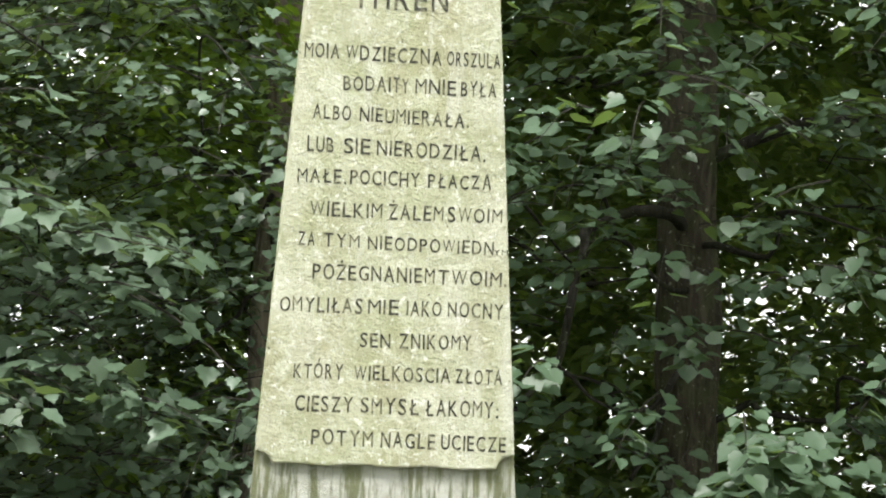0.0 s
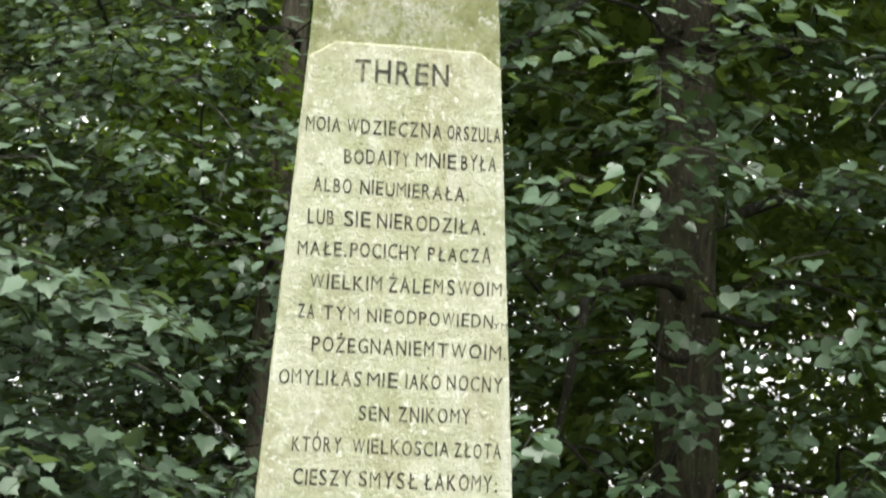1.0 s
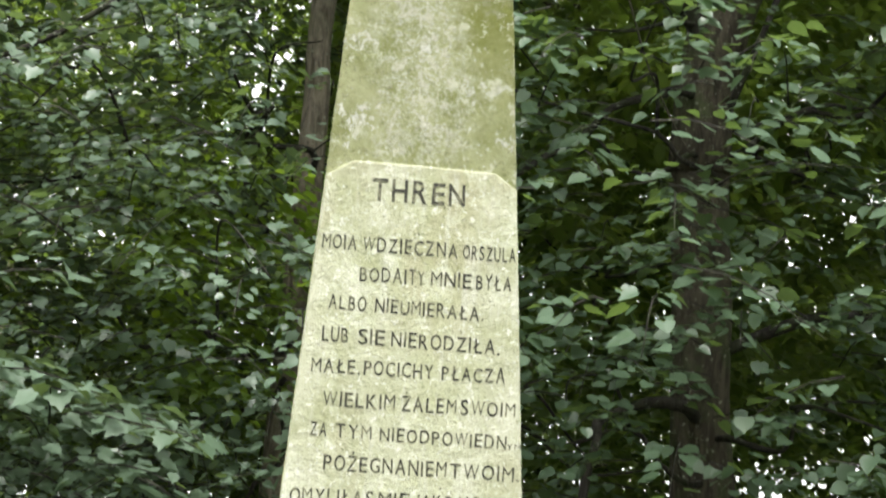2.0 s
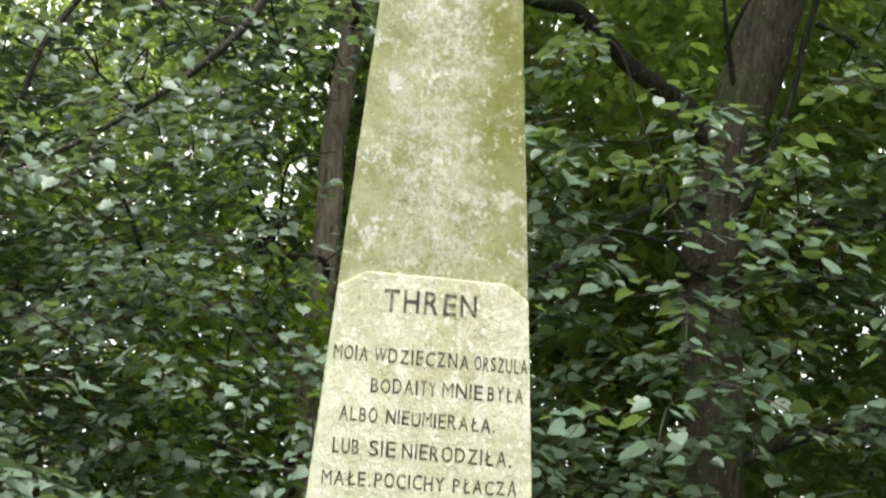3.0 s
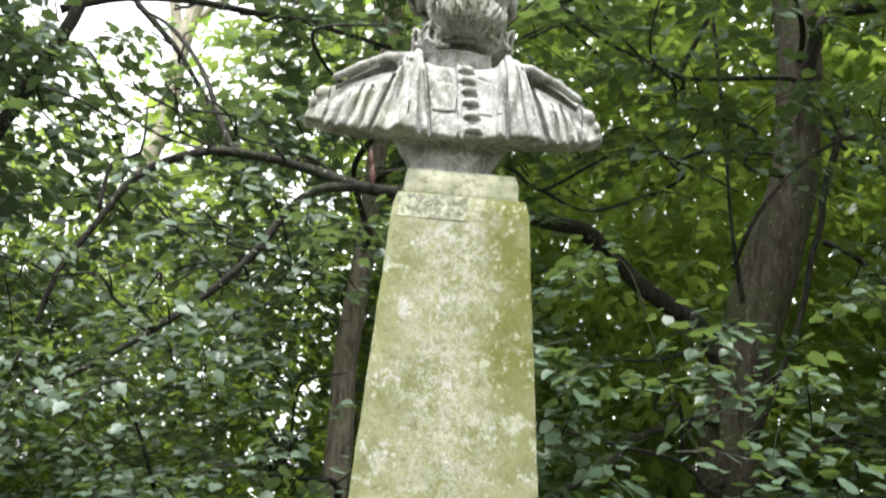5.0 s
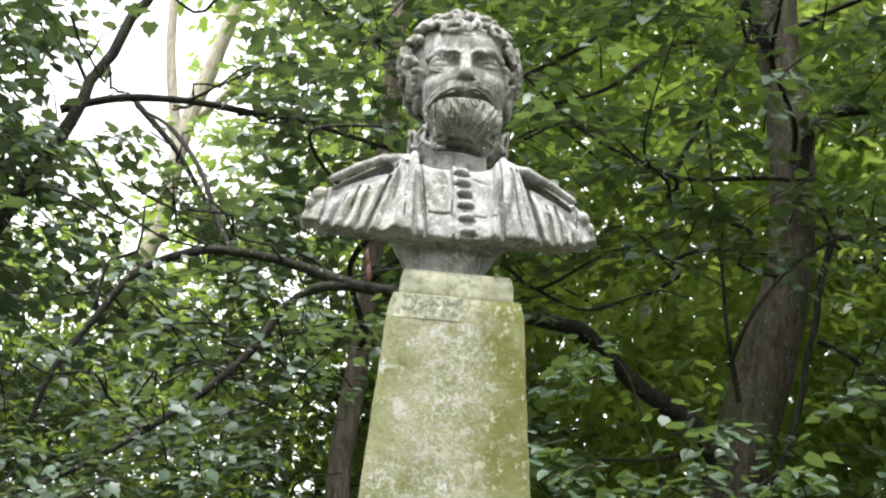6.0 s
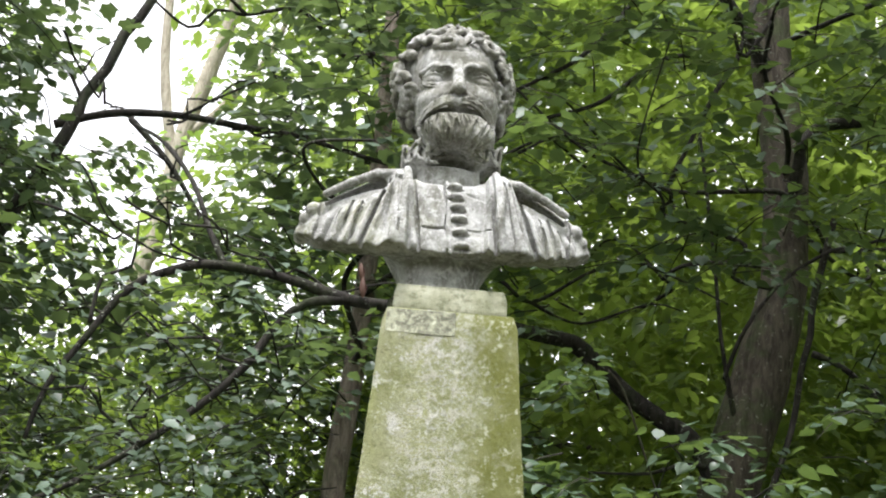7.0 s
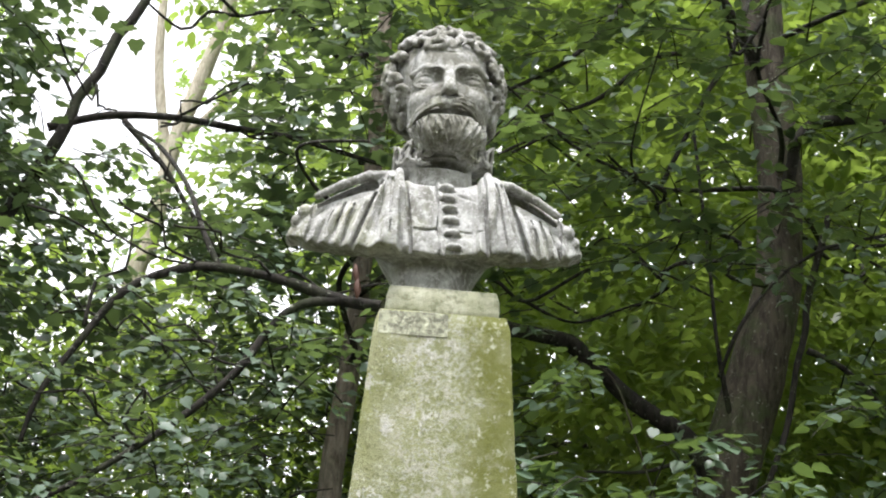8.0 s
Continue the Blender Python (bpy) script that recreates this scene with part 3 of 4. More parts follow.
    for k in range(48):
        a = 2 * math.pi * k / 48
        sx, sy = math.sin(a), -math.cos(a)
        c.ball((0.006 + 0.098 * sx, 0.080 * sy + 0.014, ruff_z(sx, sy) - 0.008), (0.018, 0.018, 0.022), 0.010)
    for k in range(24):
        a = 2 * math.pi * (k + 0.5) / 24
        sx, sy = math.sin(a), -math.cos(a)
        if sy < 0 and -0.20 < sx < 0.35:
            continue
        out, along = Vector((sx, sy, 0)), Vector((-sy, sx, 0))
        mid = Vector((0.008 + 0.134 * sx, 0.008 + 0.126 * sy, ruff_z(sx, sy) + rng.uniform(-0.004, 0.004)))
        tilt = rng.uniform(-0.2, 0.2) + (0.5 if k % 2 else -0.5)
        loop = []
        for j in range(11):
            t = 2 * math.pi * j / 10
            u, v = 0.019 * math.cos(t), 0.032 * math.sin(t)
            loop.append(tuple(mid + along * (u * math.cos(tilt) - v * math.sin(tilt)) + Vector((0, 0, 1)) * (u * math.sin(tilt) + v * math.cos(tilt)) + out * 0.004 * math.cos(t + k)))
        c.ball(tuple(mid - out * 0.018), (0.015, 0.015, 0.024), 0.006)
        c.ball(tuple(mid + out * 0.004), (0.013, 0.013, 0.021), 0.002, cut=True)
        c.chain(loop, 0.0050, 0.0050, 0.0015)
    # skull and face
    c.ball((0.004, 0.010, 0.655), (0.120, 0.135, 0.195), 0.02)
    c.ball((0.012, -0.030, 0.600), (0.111, 0.110, 0.160), 0.03)
    c.ball((0.012, -0.045, 0.520), (0.098, 0.085, 0.080), 0.03)
    c.ball((0.008, -0.050, 0.705), (0.102, 0.085, 0.085), 0.03)
    for s in (-1, 1):
        rise = 0.005 * s
        c.ball((s * 0.066 + 0.012, -0.090, 0.565 + rise), (0.040, 0.042, 0.036), 0.03)
        ex = s * 0.064 + 0.006
        ez = 0.621 + 0.3 * rise
        # brow, the socket under it, the eye and its lids
        c.chain([(ex + s * 0.034, -0.096, ez + 0.037 + rise), (ex + s * 0.004, -0.122, ez + 0.048 + rise), (ex - s * 0.030, -0.139, ez + 0.034 + rise), (ex - s * 0.048, -0.142, ez + 0.020)], 0.012, 0.011, 0.012)
        c.ball((ex - s * 0.002, -0.150, ez + 0.008), (0.040, 0.034, 0.028), 0.004, cut=True)
        c.ball((ex - s * 0.034, -0.150, ez + 0.010), (0.018, 0.026, 0.024), 0.006, cut=True)
        c.ball((ex, -0.103, ez), (0.031, 0.027, 0.022), 0.002)
        for up, reach, thick in ((1, 0.019, 0.0052), (1, 0.030, 0.0034), (-1, 0.018, 0.0045), (-1, 0.028, 0.0030)):
            arc = [(ex + (0.032 + 0.15 * (reach - 0.019)) * math.cos(a), -0.127 + 0.024 * math.cos(a) ** 2 - 0.2 * (reach - 0.02), ez + up * reach * math.sin(a)) for a in np.linspace(0.10, math.pi - 0.10, 9)]
            c.chain(arc, thick, thick, 0.0015)
        c.ball((s * 0.126 + 0.012, 0.0, 0.568), (0.016, 0.030, 0.042), 0.008)
        c.ball((s * 0.138 + 0.012, -0.012, 0.570), (0.008, 0.014, 0.024), 0.004, cut=True)
        # nostril wing, cheek fold
        c.ball((0.008 + s * 0.027, -0.146, 0.556), (0.013, 0.018, 0.012), 0.004)
        c.chain([(s * 0.042 + 0.008, -0.142, 0.562), (s * 0.060 + 0.008, -0.128, 0.540)], 0.006, 0.004, 0.005, cut=True)
    # nose: straight bridge, flat underside with nostrils
    c.chain([(0.004, -0.134, 0.668), (0.005, -0.150, 0.622), (0.006, -0.170, 0.572)], 0.012, 0.018, 0.008)
    c.ball((0.006, -0.168, 0.562), (0.022, 0.018, 0.013), 0.006)
    c.ball((0.007, -0.168, 0.534), (0.040, 0.040, 0.015), 0.002, cut=True)
    for s in (-1, 1):
        c.ball((0.007 + s * 0.013, -0.160, 0.550), (0.008, 0.012, 0.008), 0.002, cut=True)
    # furrows and a lock on the brow
    for z in (0.722, 0.742):
        c.chain([(-0.03, -0.133, z), (0.005, -0.137, z - 0.005), (0.04, -0.133, z + 0.003)], 0.0025, 0.0025, 0.004, cut=True)
    for k in range(4):
        x = -0.012 + 0.016 * k
        c.chain([(x, -0.118, 0.778), (x + 0.008, -0.130, 0.760), (x - 0.002, -0.134, 0.745)], 0.006, 0.003, 0.003)
    # beard: full and blunt, thrust forward, in fine wavy locks
    bc, br = (0.012, -0.090, 0.484), (0.102, 0.080, 0.062)
    c.ball(bc, br, 0.02)
    lobe, lobe_r = Vector((0.017, -0.128, 0.450)), (0.086, 0.046, 0.046)
    c.ball(tuple(lobe), lobe_r, 0.02)
    root = np.array((0.014, -0.060, 0.486))
    paths = []
    for k in range(33):
        th = -1.45 + 2.9 * k / 32
        w, ph = rng.uniform(0.04, 0.10), rng.uniform(0, 6.28)
        for half_, ra, cut in ((0.0, 0.0052, False), (0.045, 0.0040, True)):
            pts = []
            for j in range(12):
                p, t = -0.04 - 0.11 * j, (th + half_) * (1 - 0.03 * j) + w * math.sin(0.8 * j + ph)
                way = np.array((math.sin(t) * math.cos(p), -math.cos(t) * math.cos(p), math.sin(p)))
                pts.append(tuple(c.meet(root + 0.17 * way, -way, 0.17) + (0.001 if cut else 0.0) * way))
            paths.append((pts, ra, cut))
    for pts, ra, cut in paths:
        c.chain(pts, ra, 0.6 * ra, 0.0012, cut)
    # the hollow between chin and collar
    c.ball((0.012, -0.080, 0.388), (0.085, 0.056, 0.016), 0.005, cut=True)
    # the mouth, and the moustache sweeping out and down over it
    for side in (((-0.090, 0.474), (-0.070, 0.490), (-0.040, 0.500), (0.007, 0.507)), ((0.106, 0.468), (0.086, 0.490), (0.055, 0.505), (0.007, 0.507))):
        depth = (-0.120, -0.142, -0.160, -0.165)
        for back in (-0.012, 0.0, 0.010, 0.018):
            c.chain([(x, y + back, z) for (x, z), y in zip(side, depth)], 0.0065, 0.0075, 0.0015, cut=True)
    c.ball((0.012, -0.166, 0.499), (0.066, 0.056, 0.0105), 0.002, cut=True)
    c.ball((0.010, -0.126, 0.490), (0.030, 0.016, 0.009), 0.004)
    for side in (((0.004, 0.530), (-0.024, 0.527), (-0.053, 0.515), (-0.078, 0.499), (-0.094, 0.478)), ((0.010, 0.530), (0.041, 0.532), (0.069, 0.522), (0.093, 0.504), (0.107, 0.474))):
        depth = (-0.158, -0.170, -0.160, -0.140, -0.116)
        for k in range(4):
            o = 0.0068 * (k - 1.6)
            c.chain([(x + 0.3 * o, y - 0.003 * math.cos(1.2 * o / 0.0068), z + (0.5 if j == 0 else 1.0) * o + 0.0015 * math.sin(2 * j + 3 * k)) for j, ((x, z), y) in enumerate(zip(side, depth))], 0.0080, 0.0046, 0.001)
    for side in (((-0.010, 0.531), (-0.030, 0.527), (-0.053, 0.516), (-0.076, 0.500), (-0.092, 0.480)), ((0.024, 0.533), (0.045, 0.531), (0.069, 0.522), (0.091, 0.505), (0.105, 0.478))):
        for o in (-0.0085, -0.003, 0.0025, 0.008):
            cuts = [tuple(c.meet((x + 0.4 * o, -0.20, z + o + 0.0012 * math.sin(3 * j + 400 * o)), (-0.2 * x, 1, 0), 0.12)) for j, (x, z) in enumerate(side)]
            c.chain(cuts, 0.0028, 0.0022, 0.001, cut=True)
    c.ball((0.008, -0.178, 0.527), (0.008, 0.014, 0.014), 0.004, cut=True)
    # hair: a close cap under thick curls
    for s in (-1, 1):
        c.ball((s * 0.100, 0.040, 0.675), (0.048, 0.090, 0.105), 0.02)
    c.ball((0, 0.035, 0.735), (0.138, 0.132, 0.128), 0.02)
    made = 0
    while made < 250:
        a, e = rng.uniform(0, 2 * math.pi), rng.uniform(-0.85, 1.45)
        nx, ny, nz = math.sin(a) * math.cos(e), -math.cos(a) * math.cos(e), math.sin(e)
        px, py, pz = 0.153 * nx, 0.020 + 0.150 * ny, 0.685 + 0.172 * nz
        if abs(px) < 0.102 and py < 0 and pz < 0.748 - 1.1 * max(0, abs(px) - 0.06):
            continue
        if py < -0.072 and pz < 0.745:
            continue
        if pz < 0.575 or (pz < 0.60 and abs(px) < 0.08 and py < 0.05):
            continue
        made += 1
        n = Vector((nx, ny, nz)).normalized()
        u = n.orthogonal().normalized()
        v = n.cross(u)
        r, turn0, sweep = rng.uniform(0.018, 0.034), rng.uniform(0, 6.28), rng.uniform(3.4, 5.4)
        pts = []
        for k in range(7):
            t = turn0 + sweep * k / 6
            rr = r * (1 - 0.09 * k)
            p = Vector((px, py, pz)) + u * rr * math.cos(t) + v * rr * math.sin(t) + n * (0.002 + 0.0035 * k)
            pts.append(tuple(p))
        c.chain(pts, 0.0125, 0.0070, 0.0012)
    verts, quads = c.skin()
    verts[:, 2] -= 0.06 * np.maximum(0, verts[:, 2] - 0.56)
    verts = verts * 0.78125 + (0.190, 2.702, 2.885)
    low = verts[:, 2] < 2.8845
    verts[low, 2] = 2.8845
    me = bpy.data.meshes.new("stone_bust")
    me.from_pydata(verts.tolist(), [], quads.tolist())
    me.materials.append(STATUE)
    me.polygons.foreach_set("use_smooth", [True] * len(me.polygons))
    me.update()
    ob = new("stone_bust", me)
    return tagged(ob, "weathered grey stone bust, bearded, with ruff and cloak", "statue")


carve_bust()


# ---- trees ----
def tube(points, r0, r1, sides=9, rough=0.12, seed=0):
    """A tapering limb along a smooth curve through the points."""
    pts = [Vector(p) for p in points]
    fine = []
    for i in range(len(pts) - 1):
        a, b = pts[max(i - 1, 0)], pts[min(i + 2, len(pts) - 1)]
        p, q = pts[i], pts[i + 1]
        steps = max(2, int((q - p).length / max(0.05, 1.2 * r0)))
        steps = min(steps, 14)
        for k in range(steps):
            t = k / steps
            h = (2 * t**3 - 3 * t**2 + 1, t**3 - 2 * t**2 + t, -2 * t**3 + 3 * t**2, t**3 - t**2)
            fine.append(p * h[0] + (q - a) * 0.5 * h[1] + q * h[2] + (b - p) * 0.5 * h[3])
    fine.append(pts[-1])
    verts, faces = [], []
    n = len(fine)
    side = Vector((1, 0.3, 0.1))
    for i, p in enumerate(fine):
        way = (fine[min(i + 1, n - 1)] - fine[max(i - 1, 0)]).normalized()
        u = (side - way * side.dot(way)).normalized()
        side = u
        v = way.cross(u)
        r = r0 + (r1 - r0) * i / (n - 1)
        for k in range(sides):
            a = 2 * math.pi * k / sides
            d = u * math.cos(a) + v * math.sin(a)
            s = p + d * r
            rr = r * (1 + rough * noise.noise((s.x * 5 + seed, s.y * 5, s.z * 2.2)) * 2)
            verts.append(tuple(p + d * rr))
    for i in range(n - 1):
        for k in range(sides):
            j = (k + 1) % sides
            faces.append((i * sides + k, i * sides + j, (i + 1) * sides + j, (i + 1) * sides + k))
    faces.append(tuple(range(sides))[::-1])
    faces.append(tuple((n - 1) * sides + k for k in range(sides)))
    return verts, faces


def limb(name, points, r0, r1, material, parent, sides=9, label=""):
    v, f = tube(points, r0, r1, sides, seed=len(points) + r0 * 50)
    return mesh_object(name, v, f, material, parent, label, smooth=True)


# Leaf outlines lie in a plane, stalk at the origin, tip along +y, length 1.
def linden_leaf():
    rim = [(0.0, 0.03), (0.14, -0.05), (0.30, -0.02), (0.43, 0.10), (0.44, 0.24), (0.49, 0.36), (0.40, 0.50), (0.33, 0.66), (0.18, 0.78), (0.0, 1.0)]
    rim += [(-0.95 * x, y + 0.02) for x, y in rim[-2:0:-1]]
    n = len(rim)
    verts = [(x, y, 0.16 * abs(x) - 0.10 * y * y + 0.02 * (i % 2)) for i, (x, y) in enumerate(rim)] + [(0, 0.5, -0.03)]
    return np.array(verts), [(n, i, (i + 1) % n) for i in range(n)]


def maple_leaf():
    rim = [(0.0, 0.04), (0.24, -0.03), (0.33, 0.14), (0.50, 0.36), (0.35, 0.48), (0.30, 0.70), (0.14, 0.74), (0.0, 1.0)]
    rim += [(-x, y) for x, y in rim[-2:0:-1]]
    verts = [(x, y, 0.14 * abs(x) - 0.12 * y * y) for x, y in rim] + [(0, 0.42, -0.02)]
    n = len(rim)
    return np.array(verts), [(n, i, (i + 1) % n) for i in range(n)]


def slim_leaf():
    verts = [(0, 0, 0), (0.24, 0.28, 0.05), (0.22, 0.62, 0.03), (0, 1.0, -0.10), (-0.22, 0.62, 0.03), (-0.24, 0.28, 0.05), (0, 0.45, 0)]
    return np.array(verts), [(6, i, (i + 1) % 6) for i in range(6)]


SHAPES = {"linden": linden_leaf(), "maple": maple_leaf(), "slim": slim_leaf()}


class Foliage:
    """Sprays of leaves on thin twigs, gathered into one crown."""

    def __init__(self, seed, kind):
        self.rng = np.random.default_rng(seed)
        self.kind = kind
        self.at, self.ahead, self.up, self.size = [], [], [], []
        self.twigs = []

    def spray(self, p, way, length, count, size, droop=0.35, spread=0.22):
        """Leaves to both sides of a drooping twig."""
        g = self.rng
        p, way = np.array(p, float), np.array(way, float)
        way /= np.linalg.norm(way)
        side = np.cross(way, (0, 0, 1.0))
        side /= max(np.linalg.norm(side), 1e-6)
        t = (np.arange(count) + g.uniform(0, 0.8, count)) / count
        bend = np.stack([0 * t, 0 * t, -droop * length * t * t], 1)
        hand = np.where(np.arange(count) % 2, 1.0, -1.0)[:, None]
        spot = p + way * (t * length)[:, None] + bend + side * hand * (spread * length * g.uniform(0.2, 1.0, (count, 1))) * (1 - 0.4 * t[:, None])
        spot[:, 2] += g.normal(0, 0.03, count)
        ahead = side * hand * g.uniform(0.5, 1.2, (count, 1)) + way * g.uniform(0.1, 0.9, (count, 1)) + np.stack([g.normal(0, 0.25, count), g.normal(0, 0.25, count), g.uniform(-0.75, 0.05, count)], 1)
        up = np.stack([g.normal(0, 0.30, count), g.normal(-0.24, 0.32, count), np.ones(count)], 1)
        self.at.append(spot), self.ahead.append(ahead), self.up.append(up)
        self.size.append(size * g.uniform(0.55, 1.2, count))
        self.twigs.append([tuple(p + way * length * k + np.array((0, 0, -droop * length * k * k))) for k in (-0.12, 0.25, 0.6, 1.0)])

    def crown(self, name, material, parent, label="", single=None):
        """All leaves in one mesh; with single, a material, the 300 that hang furthest forward are leaves of their own."""
        at, ahead, up, size = (np.concatenate(v) for v in (self.at, self.ahead, self.up, self.size))
        shape, tris = SHAPES[self.kind]
        ahead /= np.linalg.norm(ahead, axis=1)[:, None]
        side = np.cross(ahead, up)
        side /= np.maximum(np.linalg.norm(side, axis=1), 1e-6)[:, None]
        over = np.cross(side, ahead)
        curl = self.rng.uniform(-0.6, 2.2, len(at))
        if single:
            order = np.argsort(at[:, 1])
            leaf = bpy.data.meshes.new("leaf")
            leaf.from_pydata(shape.tolist(), [], tris)
            leaf.materials.append(single)
            leaf.polygons.foreach_set("use_smooth", [True] * len(tris))
            for i in order[:300]:
                ob = new("leaf", leaf)
                ob.parent = parent
                s = float(size[i])
                axes = Matrix((side[i] * s, ahead[i] * s, over[i] * s * float(curl[i] if abs(curl[i]) > 0.2 else 0.2))).transposed()
                ob.matrix_basis = Matrix.Translation(at[i]) @ axes.to_4x4()
            keep = np.sort(order[300:])
            at, ahead, side, over, size, curl = (v[keep] for v in (at, ahead, side, over, size, curl))
        v = at[:, None] + size[:, None, None] * (side[:, None] * shape[None, :, :1] + ahead[:, None] * shape[None, :, 1:2] + over[:, None] * shape[None, :, 2:] * curl[:, None, None])
        faces = (np.array(tris)[None] + (np.arange(len(at)) * len(shape))[:, None, None]).reshape(-1, 3)
        me = bpy.data.meshes.new(name)
        flat = v.reshape(-1, 3)
        me.vertices.add(len(flat))
        me.vertices.foreach_set("co", flat.astype(np.float32).ravel())
        me.loops.add(faces.size)
        me.loops.foreach_set("vertex_index", faces.astype(np.int32).ravel())
        me.polygons.add(len(faces))
        me.polygons.foreach_set("loop_start", np.arange(0, faces.size, 3, dtype=np.int32))
        me.polygons.foreach_set("use_smooth", np.ones(len(faces), bool))
        me.materials.append(material)
        me.update()
        me.validate()
        ob = new(name, me)
        ob.parent = parent
        return tagged(ob, label, kind="stuff")

    def twig_mesh(self, parent, material, radius=0.004, every=1):
        verts, faces = [], []
        for tw in self.twigs[::every]:
            start = len(verts)
            for i, p in enumerate(tw):
                r = radius * (1 - 0.22 * i)
                verts += [(p[0] + r, p[1], p[2] - r * 0.6), (p[0] - r, p[1], p[2] - r * 0.6), (p[0], p[1], p[2] + r)]
            for i in range(len(tw) - 1):
                for k in range(3):
                    a, b = start + 3 * i + k, start + 3 * i + (k + 1) % 3
                    faces.append((a, b, b + 3, a + 3))
        ob = mesh_object("twig", verts, faces, material, parent)
        return tagged(ob, kind="stuff")


GAPS = ((-0.218, 0.67, 0.056, 0.10), (-0.185, 0.61, 0.048, 0.05), (-0.136, 0.566, 0.056, 0.05), (-0.098, 0.615, 0.022, 0.025), (-0.180, 0.490, 0.030, 0.042), (-0.241, 0.407, 0.022, 0.016), (-0.215, 0.445, 0.025, 0.018), (-0.155, 0.455, 0.028, 0.015), (-0.063, 0.432, 0.025, 0.018), (-0.03, 0.28, 0.02, 0.02), (-0.125, 0.665, 0.045, 0.04), (-0.06, 0.67, 0.025, 0.025),
        (0.305, 0.0, 0.021, 0.042), (0.300, 0.105, 0.009, 0.010), (0.345, -0.085, 0.030, 0.013), (0.180, -0.085, 0.020, 0.010), (0.216, 0.357, 0.014, 0.012), (-0.13, -0.06, 0.010, 0.016))


def window(x, y, z):
    """The gaps in the canopy that show the sky: places and half-sizes across and up, as slopes seen from the clearing."""
    if y < 3:
        return 1.0
    u, v = x / y, (z - 1.65) / y
    return 0.03 if any(((u - a) / b) ** 2 + ((v - c) / d) ** 2 < 1 for a, c, b, d in GAPS) else 1.0


def fill(fol, count, box, keep, away, size, length=0.45, leaves=13, droop=0.35, gaps=True):
    """Sprays strewn through a box, growing away from the trunk, where keep(x, y, z) gives the chance."""
    g = fol.rng
    low, high = np.array(box[0]), np.array(box[1])
    made = 0
    while made < count:
        p = low + (high - low) * g.random(3)
        if g.random() > keep(*p) * (window(*p) if gaps else 1):
            continue
        made += 1
        out = p - np.array((away[0], away[1], p[2]))
        a = math.atan2(out[1], out[0]) + g.normal(0, 0.9)
        way = (math.cos(a), math.sin(a), g.normal(0.05, 0.22))
        fol.spray(p, way, length * g.uniform(0.6, 1.3), int(leaves * g.uniform(0.7, 1.3)), size, droop)


def clumps(scale, level, seed):
    """Chance of foliage: layered clumps, flatter than wide."""
    def chance(x, y, z):
        v = noise.noise((x / scale + seed, y / scale, z / (0.38 * scale)))
        return min(1.0, max(0.0, 0.5 + 2.2 * (v - level)))
    return chance


def tree(label, group=""):
    return tagged(new("tree"), label, "tree", group)


# -- the linden with the leaning fork
linden = tree("linden with a forked grey-brown trunk and broad heart-shaped leaves")
limb("trunk", [(1.90, 6.5, ground_z(1.90, 6.5) - 0.1), (1.86, 6.5, 0.81), (1.83, 6.5, 1.78), (1.80, 6.5, 2.50), (1.77, 6.5, 3.26), (1.77, 6.5, 3.65)], 0.140, 0.136, BARK, linden, 18)
limb("leader", [(1.76, 6.5, 3.15), (1.80, 6.5, 3.74), (1.92, 6.5, 4.15), (2.03, 6.5, 4.49), (2.10, 6.5, 4.74), (2.15, 6.5, 5.06), (2.15, 6.5, 5.65), (2.12, 6.5, 6.15), (2.107, 6.5, 6.52), (2.05, 6.6, 8.6)], 0.150, 0.070, BARK, linden, 18)
limb("branch", [(1.76, 6.45, 3.68), (1.64, 6.4, 3.94), (1.48, 6.4, 4.05), (1.318, 6.4, 4.153), (1.17, 6.35, 4.27), (1.03, 6.3, 4.36), (0.84, 6.1, 4.30), (0.5, 5.5, 4.08), (0.13, 5.2, 3.98), (-0.02, 5.2, 3.99), (-0.29, 5.2, 4.06), (-0.52, 5.2, 4.09), (-0.67, 5.2, 4.07), (-0.87, 5.2, 3.96), (-1.01, 5.2, 3.73), (-1.12, 5.2, 3.52), (-1.16, 5.2, 3.31)], 0.046, 0.010, DARK_BARK, linden, 10)
limb("branch", [(1.75, 6.45, 3.2), (1.666, 6.3, 3.202), (1.53, 6.3, 3.10), (1.386, 6.3, 3.101), (1.254, 6.3, 3.219), (1.175, 6.3, 3.264)], 0.014, 0.006, DARK_BARK, linden, 6)
limb("branch", [(1.75, 6.45, 3.85), (1.563, 6.3, 3.808), (1.393, 6.3, 3.751), (1.262, 6.3, 3.739), (1.1, 6.2, 3.70)], 0.014, 0.006, DARK_BARK, linden, 6)
limb("hanging_twig", [(1.20, 6.3, 4.24), (1.216, 6.0, 4.022), (1.30, 6.0, 3.766), (1.382, 6.0, 3.514), (1.461, 6.0, 3.343), (1.525, 6.0, 3.223), (1.589, 6.0, 3.128)], 0.006, 0.004, BARK, linden, 5)
limb("branch", [(1.86, 6.45, 4.0), (1.79, 6.36, 4.22), (1.744, 6.3, 4.44), (1.733, 6.3, 4.61), (1.72, 6.3, 4.86), (1.70, 6.3, 5.10), (1.66, 6.3, 5.6)], 0.013, 0.007, DARK_BARK, linden, 7)
limb("branch", [(1.78, 6.5, 3.2), (1.96, 6.3, 3.73), (2.07, 6.3, 4.04), (2.127, 6.3, 4.33), (2.178, 6.3, 4.505), (2.203, 6.3, 4.69), (2.3, 6.2, 5.1)], 0.019, 0.016, DARK_BARK, linden, 7)
